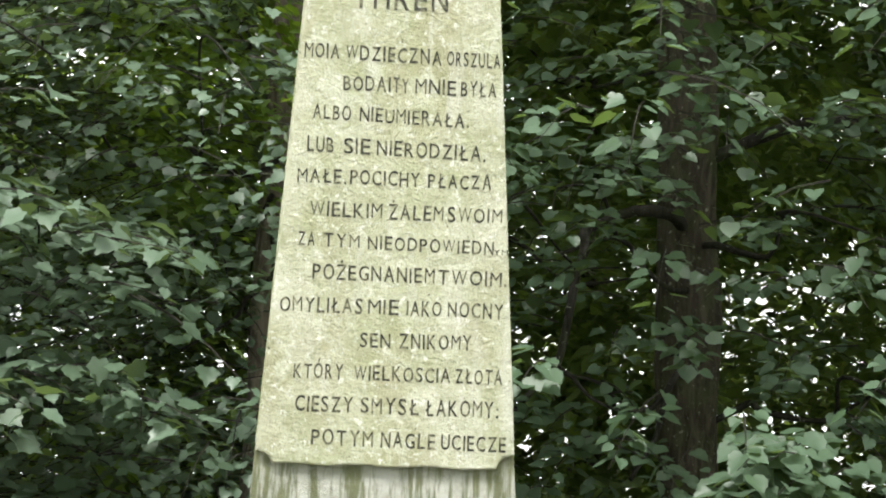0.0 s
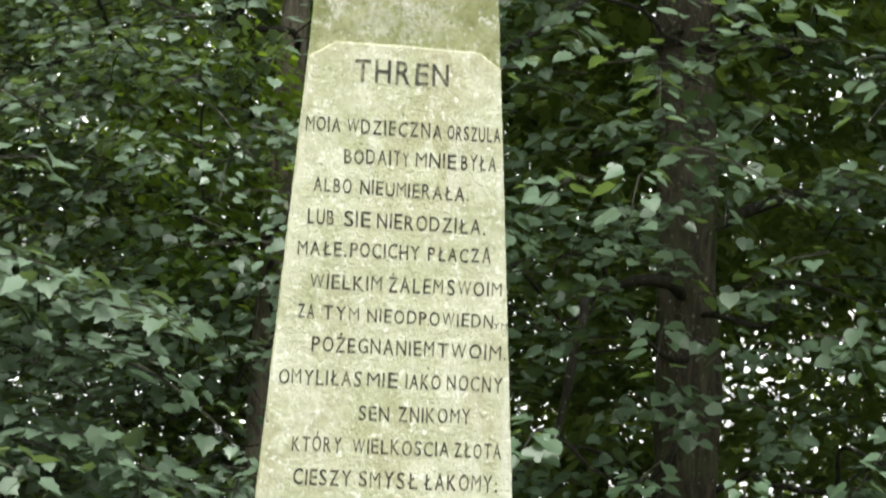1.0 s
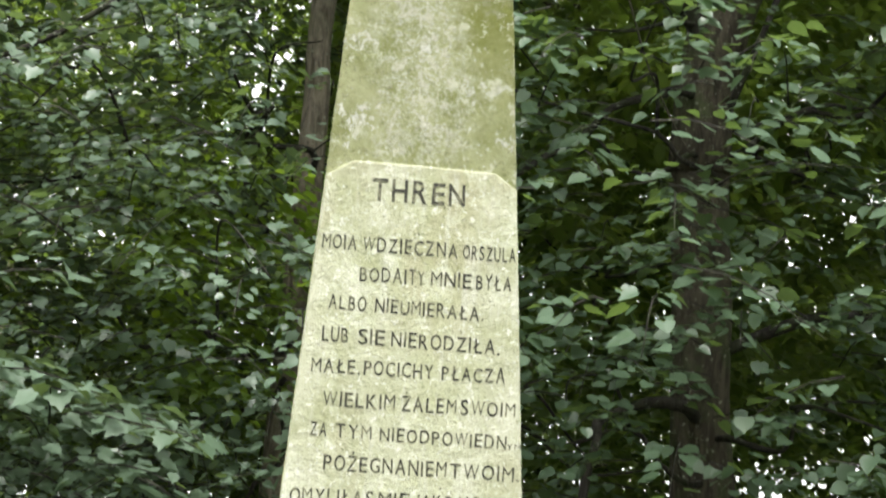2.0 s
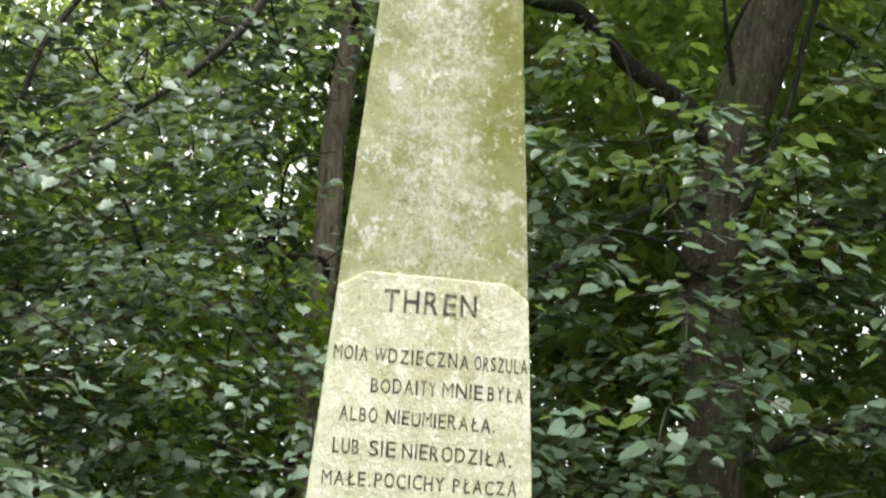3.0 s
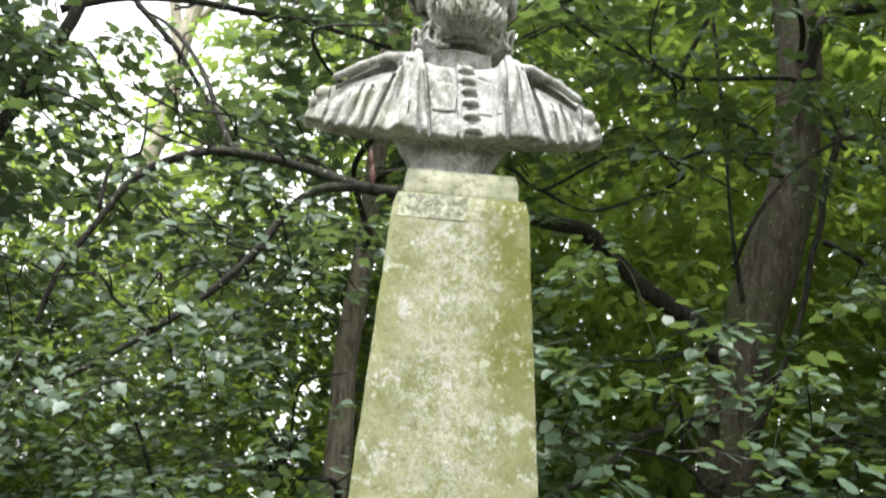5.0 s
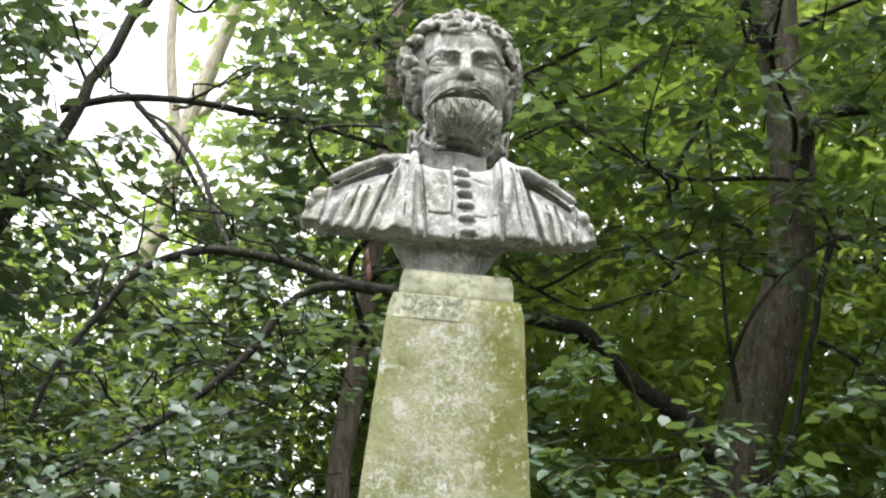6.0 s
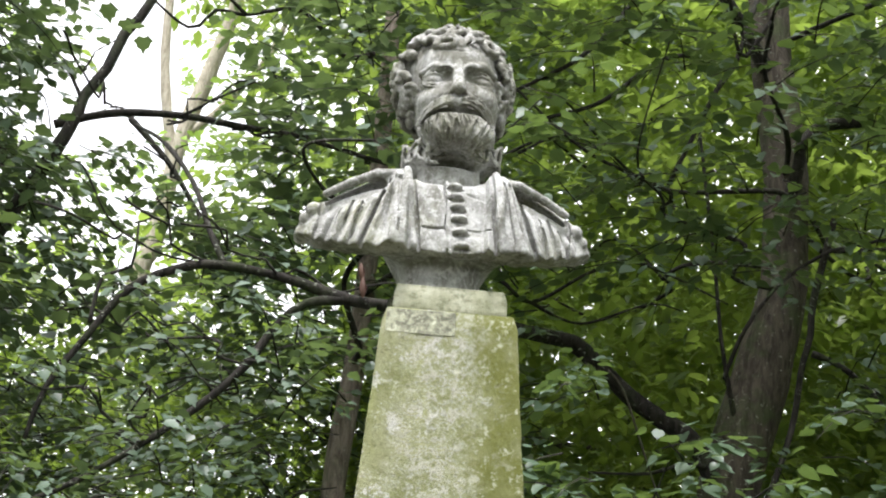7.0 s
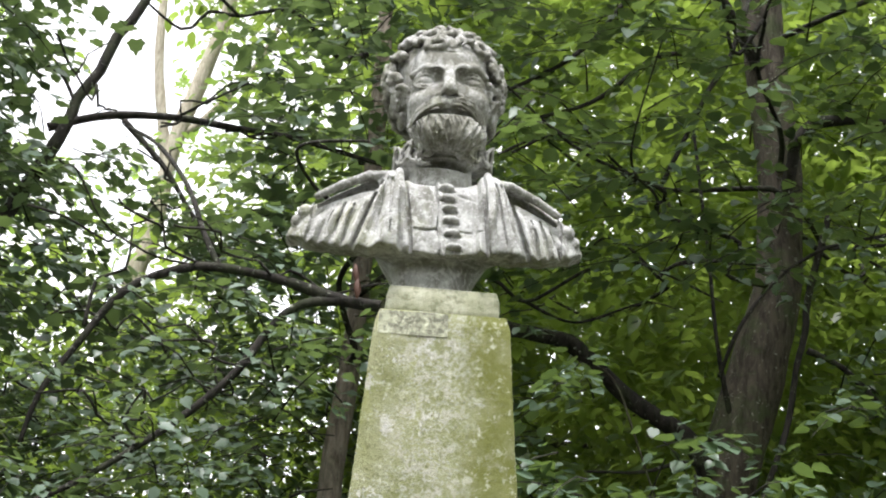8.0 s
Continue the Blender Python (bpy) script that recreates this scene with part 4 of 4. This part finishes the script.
limb("branch", [(1.75, 6.3, 4.24), (1.83, 6.2, 4.46), (2.008, 6.2, 4.713), (2.212, 6.2, 4.884), (2.385, 6.2, 4.961), (3.0, 6.1, 5.1)], 0.011, 0.008, DARK_BARK, linden, 7)
limb("branch", [(2.15, 6.2, 4.37), (2.31, 6.2, 4.30), (2.485, 6.2, 4.12), (2.8, 6.2, 3.8)], 0.018, 0.008, DARK_BARK, linden, 7)
limb("branch", [(1.45, 6.1, 5.15), (1.574, 6.1, 5.43), (1.70, 6.1, 5.72), (1.80, 6.1, 5.89), (1.90, 6.1, 6.21), (2.08, 6.4, 6.7)], 0.010, 0.018, DARK_BARK, linden, 7)
limb("branch", [(0.45, 6.0, 5.40), (0.672, 6.0, 5.537), (0.948, 6.0, 5.73), (1.116, 6.0, 5.917), (1.23, 6.0, 6.10), (1.5, 6.1, 6.55)], 0.008, 0.016, DARK_BARK, linden, 7)
limb("branch", [(0.5, 6.0, 5.25), (0.76, 6.0, 5.369), (1.09, 6.0, 5.515), (1.344, 6.0, 5.756), (1.516, 6.0, 5.841), (1.75, 6.1, 5.85)], 0.008, 0.015, DARK_BARK, linden, 7)
limb("branch", [(2.12, 6.45, 5.2), (2.158, 6.3, 5.407), (2.197, 6.3, 5.577), (2.292, 6.3, 5.688), (2.444, 6.3, 5.727), (2.564, 6.3, 5.733), (3.2, 6.1, 5.6)], 0.040, 0.015, DARK_BARK, linden, 8)
limb("branch", [(2.15, 6.5, 6.0), (1.7, 6.2, 6.5), (1.1, 5.9, 6.7), (0.6, 5.7, 6.5)], 0.040, 0.010, DARK_BARK, linden, 8)
limb("branch", [(1.75, 6.5, 3.52), (1.61, 6.3, 3.487), (1.53, 6.3, 3.467), (1.30, 6.3, 3.38), (1.176, 6.3, 3.238), (0.99, 6.3, 3.119), (0.855, 6.3, 3.017), (0.6, 6.2, 2.85)], 0.026, 0.009, DARK_BARK, linden, 8)
limb("branch", [(1.80, 6.5, 2.02), (1.593, 6.0, 2.05), (1.448, 6.0, 2.054), (1.306, 6.0, 1.999), (1.20, 5.8, 1.95), (1.139, 5.5, 1.869), (1.107, 5.5, 1.738), (1.085, 5.5, 1.587), (1.048, 5.5, 1.414), (0.965, 5.5, 1.326), (0.893, 5.5, 1.238), (0.8, 5.4, 1.1)], 0.030, 0.011, DARK_BARK, linden, 8)
limb("branch", [(1.82, 6.5, 2.3), (2.3, 6.2, 2.5), (2.8, 5.9, 2.35), (3.3, 5.7, 2.1)], 0.032, 0.010, DARK_BARK, linden, 8)
limb("branch", [(1.80, 6.45, 1.55), (1.627, 5.9, 1.395), (1.585, 5.9, 1.315), (1.545, 5.9, 1.124), (1.487, 5.9, 1.022), (1.443, 5.9, 0.947)], 0.022, 0.010, DARK_BARK, linden, 8)
limb("branch", [(-0.03, 5.2, 3.99), (-0.19, 5.2, 3.96), (-0.29, 5.2, 3.86), (-0.40, 5.2, 3.67), (-0.55, 5.2, 3.50), (-0.77, 5.2, 3.31), (-1.01, 5.2, 3.14), (-1.3, 5.2, 3.0)], 0.020, 0.010, DARK_BARK, linden, 8)
limb("branch", [(-0.52, 5.2, 4.09), (-0.60, 5.25, 4.25), (-0.72, 5.4, 4.55), (-0.92, 5.7, 4.9), (-1.10, 5.9, 5.09)], 0.014, 0.008, DARK_BARK, linden, 7)
limb("branch", [(-1.0, 5.2, 3.8), (-0.98, 5.2, 4.0), (-0.88, 5.2, 4.05), (-0.88, 5.2, 4.25)], 0.008, 0.005, DARK_BARK, linden, 6)


def thin_boughs(parent, x, y, low, high, count, seed, reach=1.5, thick=0.016):
    """Slender dark boughs that leave the trunk, bend and fork."""
    g = random.Random(seed)
    for _ in range(count):
        z, a, far = g.uniform(low, high), g.uniform(0, 2 * math.pi), reach * g.uniform(0.6, 1.2)
        dx, dy, rise = math.cos(a), math.sin(a), g.uniform(-0.1, 0.5)
        pts, swing = [(x, y, z)], 0.10 * far
        for k in (0.15, 0.3, 0.45, 0.6, 0.8, 1.0):
            pts.append((x + dx * far * k + g.uniform(-swing, swing), y + dy * far * k + g.uniform(-swing, swing), z + far * rise * k * (1.25 - 0.7 * k) + g.uniform(-swing, swing) * 0.7))
        limb("branch", pts, thick, 0.005, DARK_BARK, parent, 6)
        p = pts[3]
        f = 0.55 * far
        limb("branch", [p, (p[0] + f * (0.25 * dx - 0.2 * dy), p[1] + f * (0.25 * dy + 0.2 * dx), p[2] + f * g.uniform(-0.1, 0.4)), (p[0] + f * (0.6 * dx - 0.35 * dy), p[1] + f * (0.6 * dy + 0.35 * dx), p[2] + f * g.uniform(-0.1, 0.5)), (p[0] + f * (0.8 * dx - 0.7 * dy), p[1] + f * (0.8 * dy + 0.7 * dx), p[2] + f * g.uniform(-0.1, 0.5))], 0.5 * thick + 0.002, 0.003, DARK_BARK, parent, 5)


limb("branch", [(1.048, 5.5, 1.414), (1.115, 5.5, 1.374), (1.183, 5.5, 1.302), (1.30, 5.4, 1.25)], 0.010, 0.006, DARK_BARK, linden, 6)
thin_boughs(linden, 1.85, 6.45, 1.0, 4.2, 9, 3)
for k, (x, y, z) in enumerate(((-0.3, 5.2, 4.06), (-0.6, 5.2, 4.09), (-0.95, 5.2, 3.85), (-0.4, 5.2, 3.68), (-0.75, 5.2, 3.33))):
    thin_boughs(linden, x, y, z - 0.02, z + 0.02, 2, 60 + k, 0.6, 0.006)
thin_boughs(linden, 2.13, 6.45, 4.6, 7.0, 9, 4, 1.8)


def dead_leaf(x, y, z, size, tilt):
    """A rolled brown leaf hanging from a bough."""
    verts, faces = [], []
    rows, around = 7, 6
    for i in range(rows):
        t = i / (rows - 1)
        r = size * 0.16 * math.sin(math.pi * (0.08 + 0.84 * t)) + 0.001
        for k in range(around):
            a = 5.2 * k / (around - 1)
            verts.append((x + r * math.cos(a) + tilt * size * t, y + r * math.sin(a), z - size * t + 0.1 * r * math.sin(3 * a)))
    for i in range(rows - 1):
        for k in range(around - 1):
            a = i * around + k
            faces.append((a, a + 1, a + around + 1, a + around))
    return mesh_object("dead_leaf", verts, faces, DRY_LEAF, linden, "curled dead brown leaf", smooth=True)


dead_leaf(0.010, 5.13, 4.12, 0.075, 0.10)
dead_leaf(0.022, 5.13, 4.06, 0.085, 0.05)
near_right = Foliage(11, "linden")


def right_side(x, y, z):
    """Thinner before the trunk, open round the pillar."""
    c = clumps(0.55, -0.05, 3.1)(x, y, z)
    if abs(x - 1.85 - 0.06 * max(0, z - 4)) < 0.22 and y < 6.4:
        c *= 0.42
    if 0.95 < x < 1.8 and 3.3 < z < 4.5:
        c *= 0.15
    if z < 2.1 and x < 1.7:
        c *= 0.5
    if y < 4.3 and x < 1.0:
        c = 0
    return c


fill(near_right, 1250, ((0.55, 4.4, 0.3), (3.6, 6.4, 7.6)), right_side, (1.9, 6.5), 0.067, 0.38, 16)
for x, y, z in ((1.15, 4.55, 0.98), (1.35, 4.7, 0.95), (1.0, 4.7, 0.88), (1.5, 4.6, 1.05), (1.25, 4.5, 0.82), (1.65, 4.7, 1.22), (1.80, 4.75, 1.24), (1.72, 4.6, 1.13), (1.90, 4.7, 1.15), (1.60, 4.65, 1.12)):
    near_right.spray((x, y, z), (-0.5, -0.6, 0.05), 0.34, 14, 0.10, 0.25)
near_right.crown("crown", LINDEN, linden, "dark green heart-shaped leaves in layered sprays", LINDEN_SINGLE)
near_right.twig_mesh(linden, DARK_BARK, 0.004)
far_right = Foliage(13, "slim")
low_dense, low_open = clumps(0.7, -0.36, 7.7), clumps(0.55, -0.18, 9.2)


def far_side(x, y, z):
    """The crown thins a little towards its top."""
    return (low_dense if z > 3.4 else low_open)(x, y, z) * min(1.0, max(0.65, 1 - (z - 4.5) / 3))


fill(far_right, 5400, ((0.2, 6.7, -1.0), (5.4, 9.4, 9.0)), far_side, (1.9, 6.5), 0.120, 0.5, 17)
far_right.crown("crown", DEEP_LEAF, linden, "green leaves deep in the crown, coloured lighter to lift the shade")

# -- the slim trunk behind the pillar
maple = tree("slim maple with a brown trunk behind the pillar")
limb("trunk", [(-0.081, 6.4, ground_z(-0.081, 6.4) - 0.1), (-0.064, 6.4, 1.555), (-0.055, 6.4, 2.21), (-0.02, 6.4, 3.23), (-0.029, 6.4, 3.65), (0.023, 6.4, 4.34), (0.05, 6.4, 5.85), (0.0, 6.4, 7.3)], 0.078, 0.034, BROWN_BARK, maple, 14)
limb("branch", [(-0.055, 6.38, 2.10), (-0.12, 6.2, 1.94), (-0.30, 6.1, 1.90), (-0.5, 6.0, 1.82)], 0.018, 0.006, DARK_BARK, maple, 7)
limb("branch", [(-0.055, 6.38, 1.95), (-0.041, 6.2, 1.729), (-0.153, 6.2, 1.618), (-0.184, 6.2, 1.545), (-0.40, 6.1, 1.40)], 0.016, 0.006, DARK_BARK, maple, 7)
thin_boughs(maple, -0.03, 6.4, 1.2, 6.0, 9, 5, 1.5)

left_leaves = Foliage(23, "maple")


def left_side(x, y, z):
    """Dense low down, thinning towards the gap in the canopy."""
    c = clumps(0.6, -0.12, 12.9)(x, y, z)
    if y < 4.4 and x > -0.7:
        c = 0
    if y < 5.4 and x > -1.3 and 3.0 < z < 4.5:
        c *= 0.3
    roof = 1.65 + (0.40 if x > -0.7 else 0.33) * y
    if -1.9 < x < -0.3 and z > 4.0 and y < 5.6:
        c *= 0.2
    if -0.15 < x < 0.2 and z > 1.3:
        c *= 0.3 if y < 6.4 else 1.0
    return c * min(1.0, max(0.02, 1 - (z - roof) / 0.8))


def left_edge(x, y, z):
    """Thick away from the gap, none in it."""
    return clumps(0.45, -0.15, 27.0)(x, y, z) * min(1.0, max(0.0, (-(0.175 if z < 1.65 + 0.58 * y else 0.268) * y - x) / 0.10))


fill(left_leaves, 1800, ((-2.9, 4.6, 0.0), (0.2, 7.2, 5.6)), left_side, (-0.05, 6.4), 0.054, 0.42, 20)
fill(left_leaves, 280, ((-2.4, 5.0, 3.9), (-0.9, 6.5, 6.3)), left_edge, (-2.2, 6.2), 0.080, 0.40, 14)
fill(left_leaves, 60, ((-1.25, 5.6, 4.1), (-0.4, 6.3, 5.2)), lambda x, y, z: clumps(0.35, 0.0, 29.0)(x, y, z), (-2.2, 6.2), 0.062, 0.32, 13)
fill(left_leaves, 200, ((-0.65, 5.6, 4.3), (0.6, 7.2, 7.0)), lambda x, y, z: clumps(0.5, -0.1, 17.0)(x, y, z), (-0.05, 6.4), 0.085, 0.40, 13)
fill(left_leaves, 40, ((-0.35, 5.4, 4.4), (0.40, 6.2, 6.4)), clumps(0.4, -0.1, 19.0), (-0.05, 6.4), 0.080, 0.36, 13)


def layers(x, y, z):
    """Fans of broad leaves, in flat tiers that step down towards the pillar."""
    tier = math.sin(14 * (z + 0.25 * (x + 1.2)))
    return max(0.0, tier) * clumps(0.4, -0.1, 51.0)(x, y, z) * (1 if z < 2.05 + 0.5 * (-0.6 - x) else 0)


fill(left_leaves, 130, ((-1.5, 4.3, 0.8), (-0.35, 5.0, 2.3)), layers, (-2.2, 5.4), 0.076, 0.36, 14, 0.2)
left_leaves.crown("crown", MAPLE, maple, "green lobed leaves in loose sprays", MAPLE_SINGLE)
left_leaves.twig_mesh(maple, DARK_BARK, 0.004)

# -- the dark-limbed tree beside the gap of sky
beech = tree("dark-limbed young tree with small pointed leaves beside a gap of sky")
limb("trunk", [(-2.3, 6.2, ground_z(-2.3, 6.2) - 0.1), (-2.25, 6.2, 1.5), (-2.1, 6.1, 3.0), (-1.75, 6.0, 4.2), (-1.40, 5.9, 5.0), (-1.35, 5.9, 5.22), (-1.27, 5.9, 5.38), (-1.22, 5.9, 5.58), (-1.12, 5.9, 5.79), (-0.9, 5.9, 6.6)], 0.062, 0.018, DARK_BARK, beech, 10)
limb("branch", [(-1.46, 5.9, 5.05), (-1.20, 5.9, 5.14), (-0.89, 5.9, 5.16), (-0.60, 5.9, 5.13), (-0.36, 5.9, 5.11), (0.1, 5.9, 5.0)], 0.022, 0.010, DARK_BARK, beech, 8)
limb("branch", [(-1.12, 5.9, 5.12), (-0.91, 5.9, 4.90), (-0.76, 5.9, 4.68), (-0.60, 5.9, 4.47)], 0.016, 0.010, DARK_BARK, beech, 8)
limb("branch", [(-1.36, 5.9, 5.2), (-1.45, 5.9, 5.35), (-1.55, 5.9, 5.4), (-1.7, 5.9, 5.6)], 0.010, 0.005, DARK_BARK, beech, 6)
for k, (x, y, z) in enumerate(((-0.95, 5.9, 5.13), (-1.25, 5.9, 5.2), (-0.65, 5.9, 5.12), (-0.8, 5.9, 4.75))):
    thin_boughs(beech, x, y, z - 0.03, z + 0.03, 2, 40 + k, 0.6, 0.006)
small = Foliage(31, "slim")


def small_side(x, y, z):
    c = clumps(0.5, -0.3, 21.3)(x, y, z)
    roof = 1.65 + 0.42 * y
    if x > -0.5 and z > 4.5:
        c *= 0.4
    return c * min(1.0, max(0.01, 1 - (z - roof) / 0.7))


fill(small, 4000, ((-3.8, 7.0, -1.2), (0.9, 9.8, 7.4)), small_side, (-2.2, 6.2), 0.108, 0.5, 17)
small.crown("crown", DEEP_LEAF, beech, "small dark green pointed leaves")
fresh = Foliage(33, "slim")
fill(fresh, 150, ((-0.75, 5.4, 1.9), (-0.05, 6.4, 2.9)), clumps(0.35, -0.1, 61.0), (-2.2, 6.2), 0.070, 0.34, 15)
fill(fresh, 60, ((-1.4, 5.2, 0.3), (-0.35, 6.0, 1.4)), clumps(0.35, -0.1, 63.0), (-2.2, 6.2), 0.066, 0.34, 15)
fresh.crown("spray", SUNLIT_LEAF, beech, "fresh yellow-green pointed leaves")
small.twig_mesh(beech, DARK_BARK, 0.004)

# -- pale trunks far off in the gap
ash = tree("tall pale-barked ash forking far behind the gap")
limb("trunk", [(-2.75, 13, ground_z(-2.75, 13) - 0.1), (-2.5, 13, 4.0), (-2.19, 13, 7.33), (-2.08, 13, 7.88), (-1.97, 13, 9.05), (-1.79, 13, 9.88), (-1.61, 13, 10.83), (-1.4, 13, 13)], 0.13, 0.055, PALE_BARK, ash, 12)
limb("branch", [(-2.0, 13, 8.6), (-2.07, 13, 8.97), (-2.25, 13, 9.9), (-2.32, 13, 10.75), (-2.4, 13, 12.5)], 0.065, 0.035, PALE_BARK, ash, 9)
limb("branch", [(-1.95, 13, 9.1), (-1.6, 13, 9.5), (-1.2, 13, 10.2), (-0.9, 13, 11.2)], 0.045, 0.02, PALE_BARK, ash, 8)
bright = Foliage(41, "slim")
def ash_side(x, y, z):
    """Thin where the widest gap shows the sky."""
    u, v = x / y, (z - 1.65) / y
    return clumps(1.0, 0.08, 31.0)(x, y, z) * (0.0 if -0.29 < u < -0.165 and v > 0.56 else 1.0)


fill(bright, 850, ((-4.5, 11.5, 0.0), (1.5, 14.5, 13.0)), ash_side, (-2.2, 13), 0.15, 0.7, 14, gaps=False)
bright.crown("crown", FAR_LEAF, ash, "bright yellow-green leaves against the sky")

# -- the woods behind the pillar, then unseen trees added round the camera
def woodland_tree(k, x, y, r, h, count=850, size=0.165, wide=2.6):
    wood = tree("tall woodland tree with a dense dark crown; those round the camera are unseen light blockers", "woods round the clearing")
    base = ground_z(x, y)
    g = random.Random(k)
    limb("trunk", [(x, y, base - 0.1), (x + g.uniform(-0.1, 0.1), y, h * 0.3), (x + g.uniform(-0.3, 0.3), y, h * 0.6), (x + g.uniform(-0.4, 0.4), y, h)], r, 0.06, BARK, wood, 12)
    for j in range(5):
        zz, a = h * (0.25 + 0.13 * j), g.uniform(0, 6.28)
        limb("branch", [(x, y, zz), (x + 0.8 * math.cos(a), y + 0.8 * math.sin(a), zz + 0.3), (x + 1.7 * math.cos(a), y + 1.7 * math.sin(a), zz + 0.45)], 0.06, 0.02, BARK, wood, 7)
    fol = Foliage(60 + k, "slim")
    fill(fol, count, ((x - wide, y - 0.8 * wide, base + 0.2), (x + wide, y + 0.9 * wide, h + 1.2)), clumps(0.9, -0.15, 5.0 * k), (x, y), size, 0.7, 15)
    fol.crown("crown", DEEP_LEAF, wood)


for k, (x, y, r, h) in enumerate(((5.2, 11.0, 0.22, 11), (2.9, 13.5, 0.20, 13), (-6.6, 10.0, 0.2, 7), (0.9, 12.0, 0.16, 11), (-4.6, 14.0, 0.2, 5.5), (7.8, 8.0, 0.2, 11))):
    woodland_tree(k, x, y, r, h, 1700 if x > 0 else 800)
# unseen trees beside and behind the camera, added to block low sky light
for k, (x, y, r, h) in enumerate(((-7.0, 3.5, 0.2, 8), (-7.0, -2.5, 0.2, 9), (-4.0, -7.5, 0.22, 9), (0.8, -9.0, 0.2, 10), (5.5, -7.0, 0.2, 9), (8.0, -2.0, 0.22, 9), (7.5, 3.0, 0.2, 9))):
    woodland_tree(20 + k, x, y, r, h, 420, 0.24, 2.9)

# -- low growth on the slope behind the trees
thicket = tagged(new("thicket"), "dense dark green thicket on the slope behind the trees", "thicket")
low_growth = Foliage(91, "slim")
fill(low_growth, 1700, ((-8.0, 14.8, -4.0), (9.0, 17.5, 3.8)), clumps(1.3, -0.4, 44.0), (0.0, 20.0), 0.26, 0.8, 15)
fill(low_growth, 1500, ((0.5, 14.8, 3.0), (9.0, 17.5, 9.5)), clumps(1.3, -0.35, 47.0), (0.0, 20.0), 0.26, 0.8, 15)
fill(low_growth, 800, ((-8.0, 14.8, 2.0), (0.5, 17.5, 5.6)), clumps(1.3, -0.35, 49.0), (0.0, 20.0), 0.26, 0.8, 15)
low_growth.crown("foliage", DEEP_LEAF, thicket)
low_growth.twig_mesh(thicket, DARK_BARK, 0.010, 3)
for k in range(14):
    x, y = -7.4 + 1.15 * k, 16.0 + 0.9 * math.sin(2.4 * k)
    limb("stem", [(x, y, ground_z(x, y) - 0.1), (x + 0.3 * math.sin(k), y, ground_z(x, y) + 2.2), (x + 0.5 * math.sin(1.7 * k), y, 3.2)], 0.05, 0.015, BARK, thicket, 7)
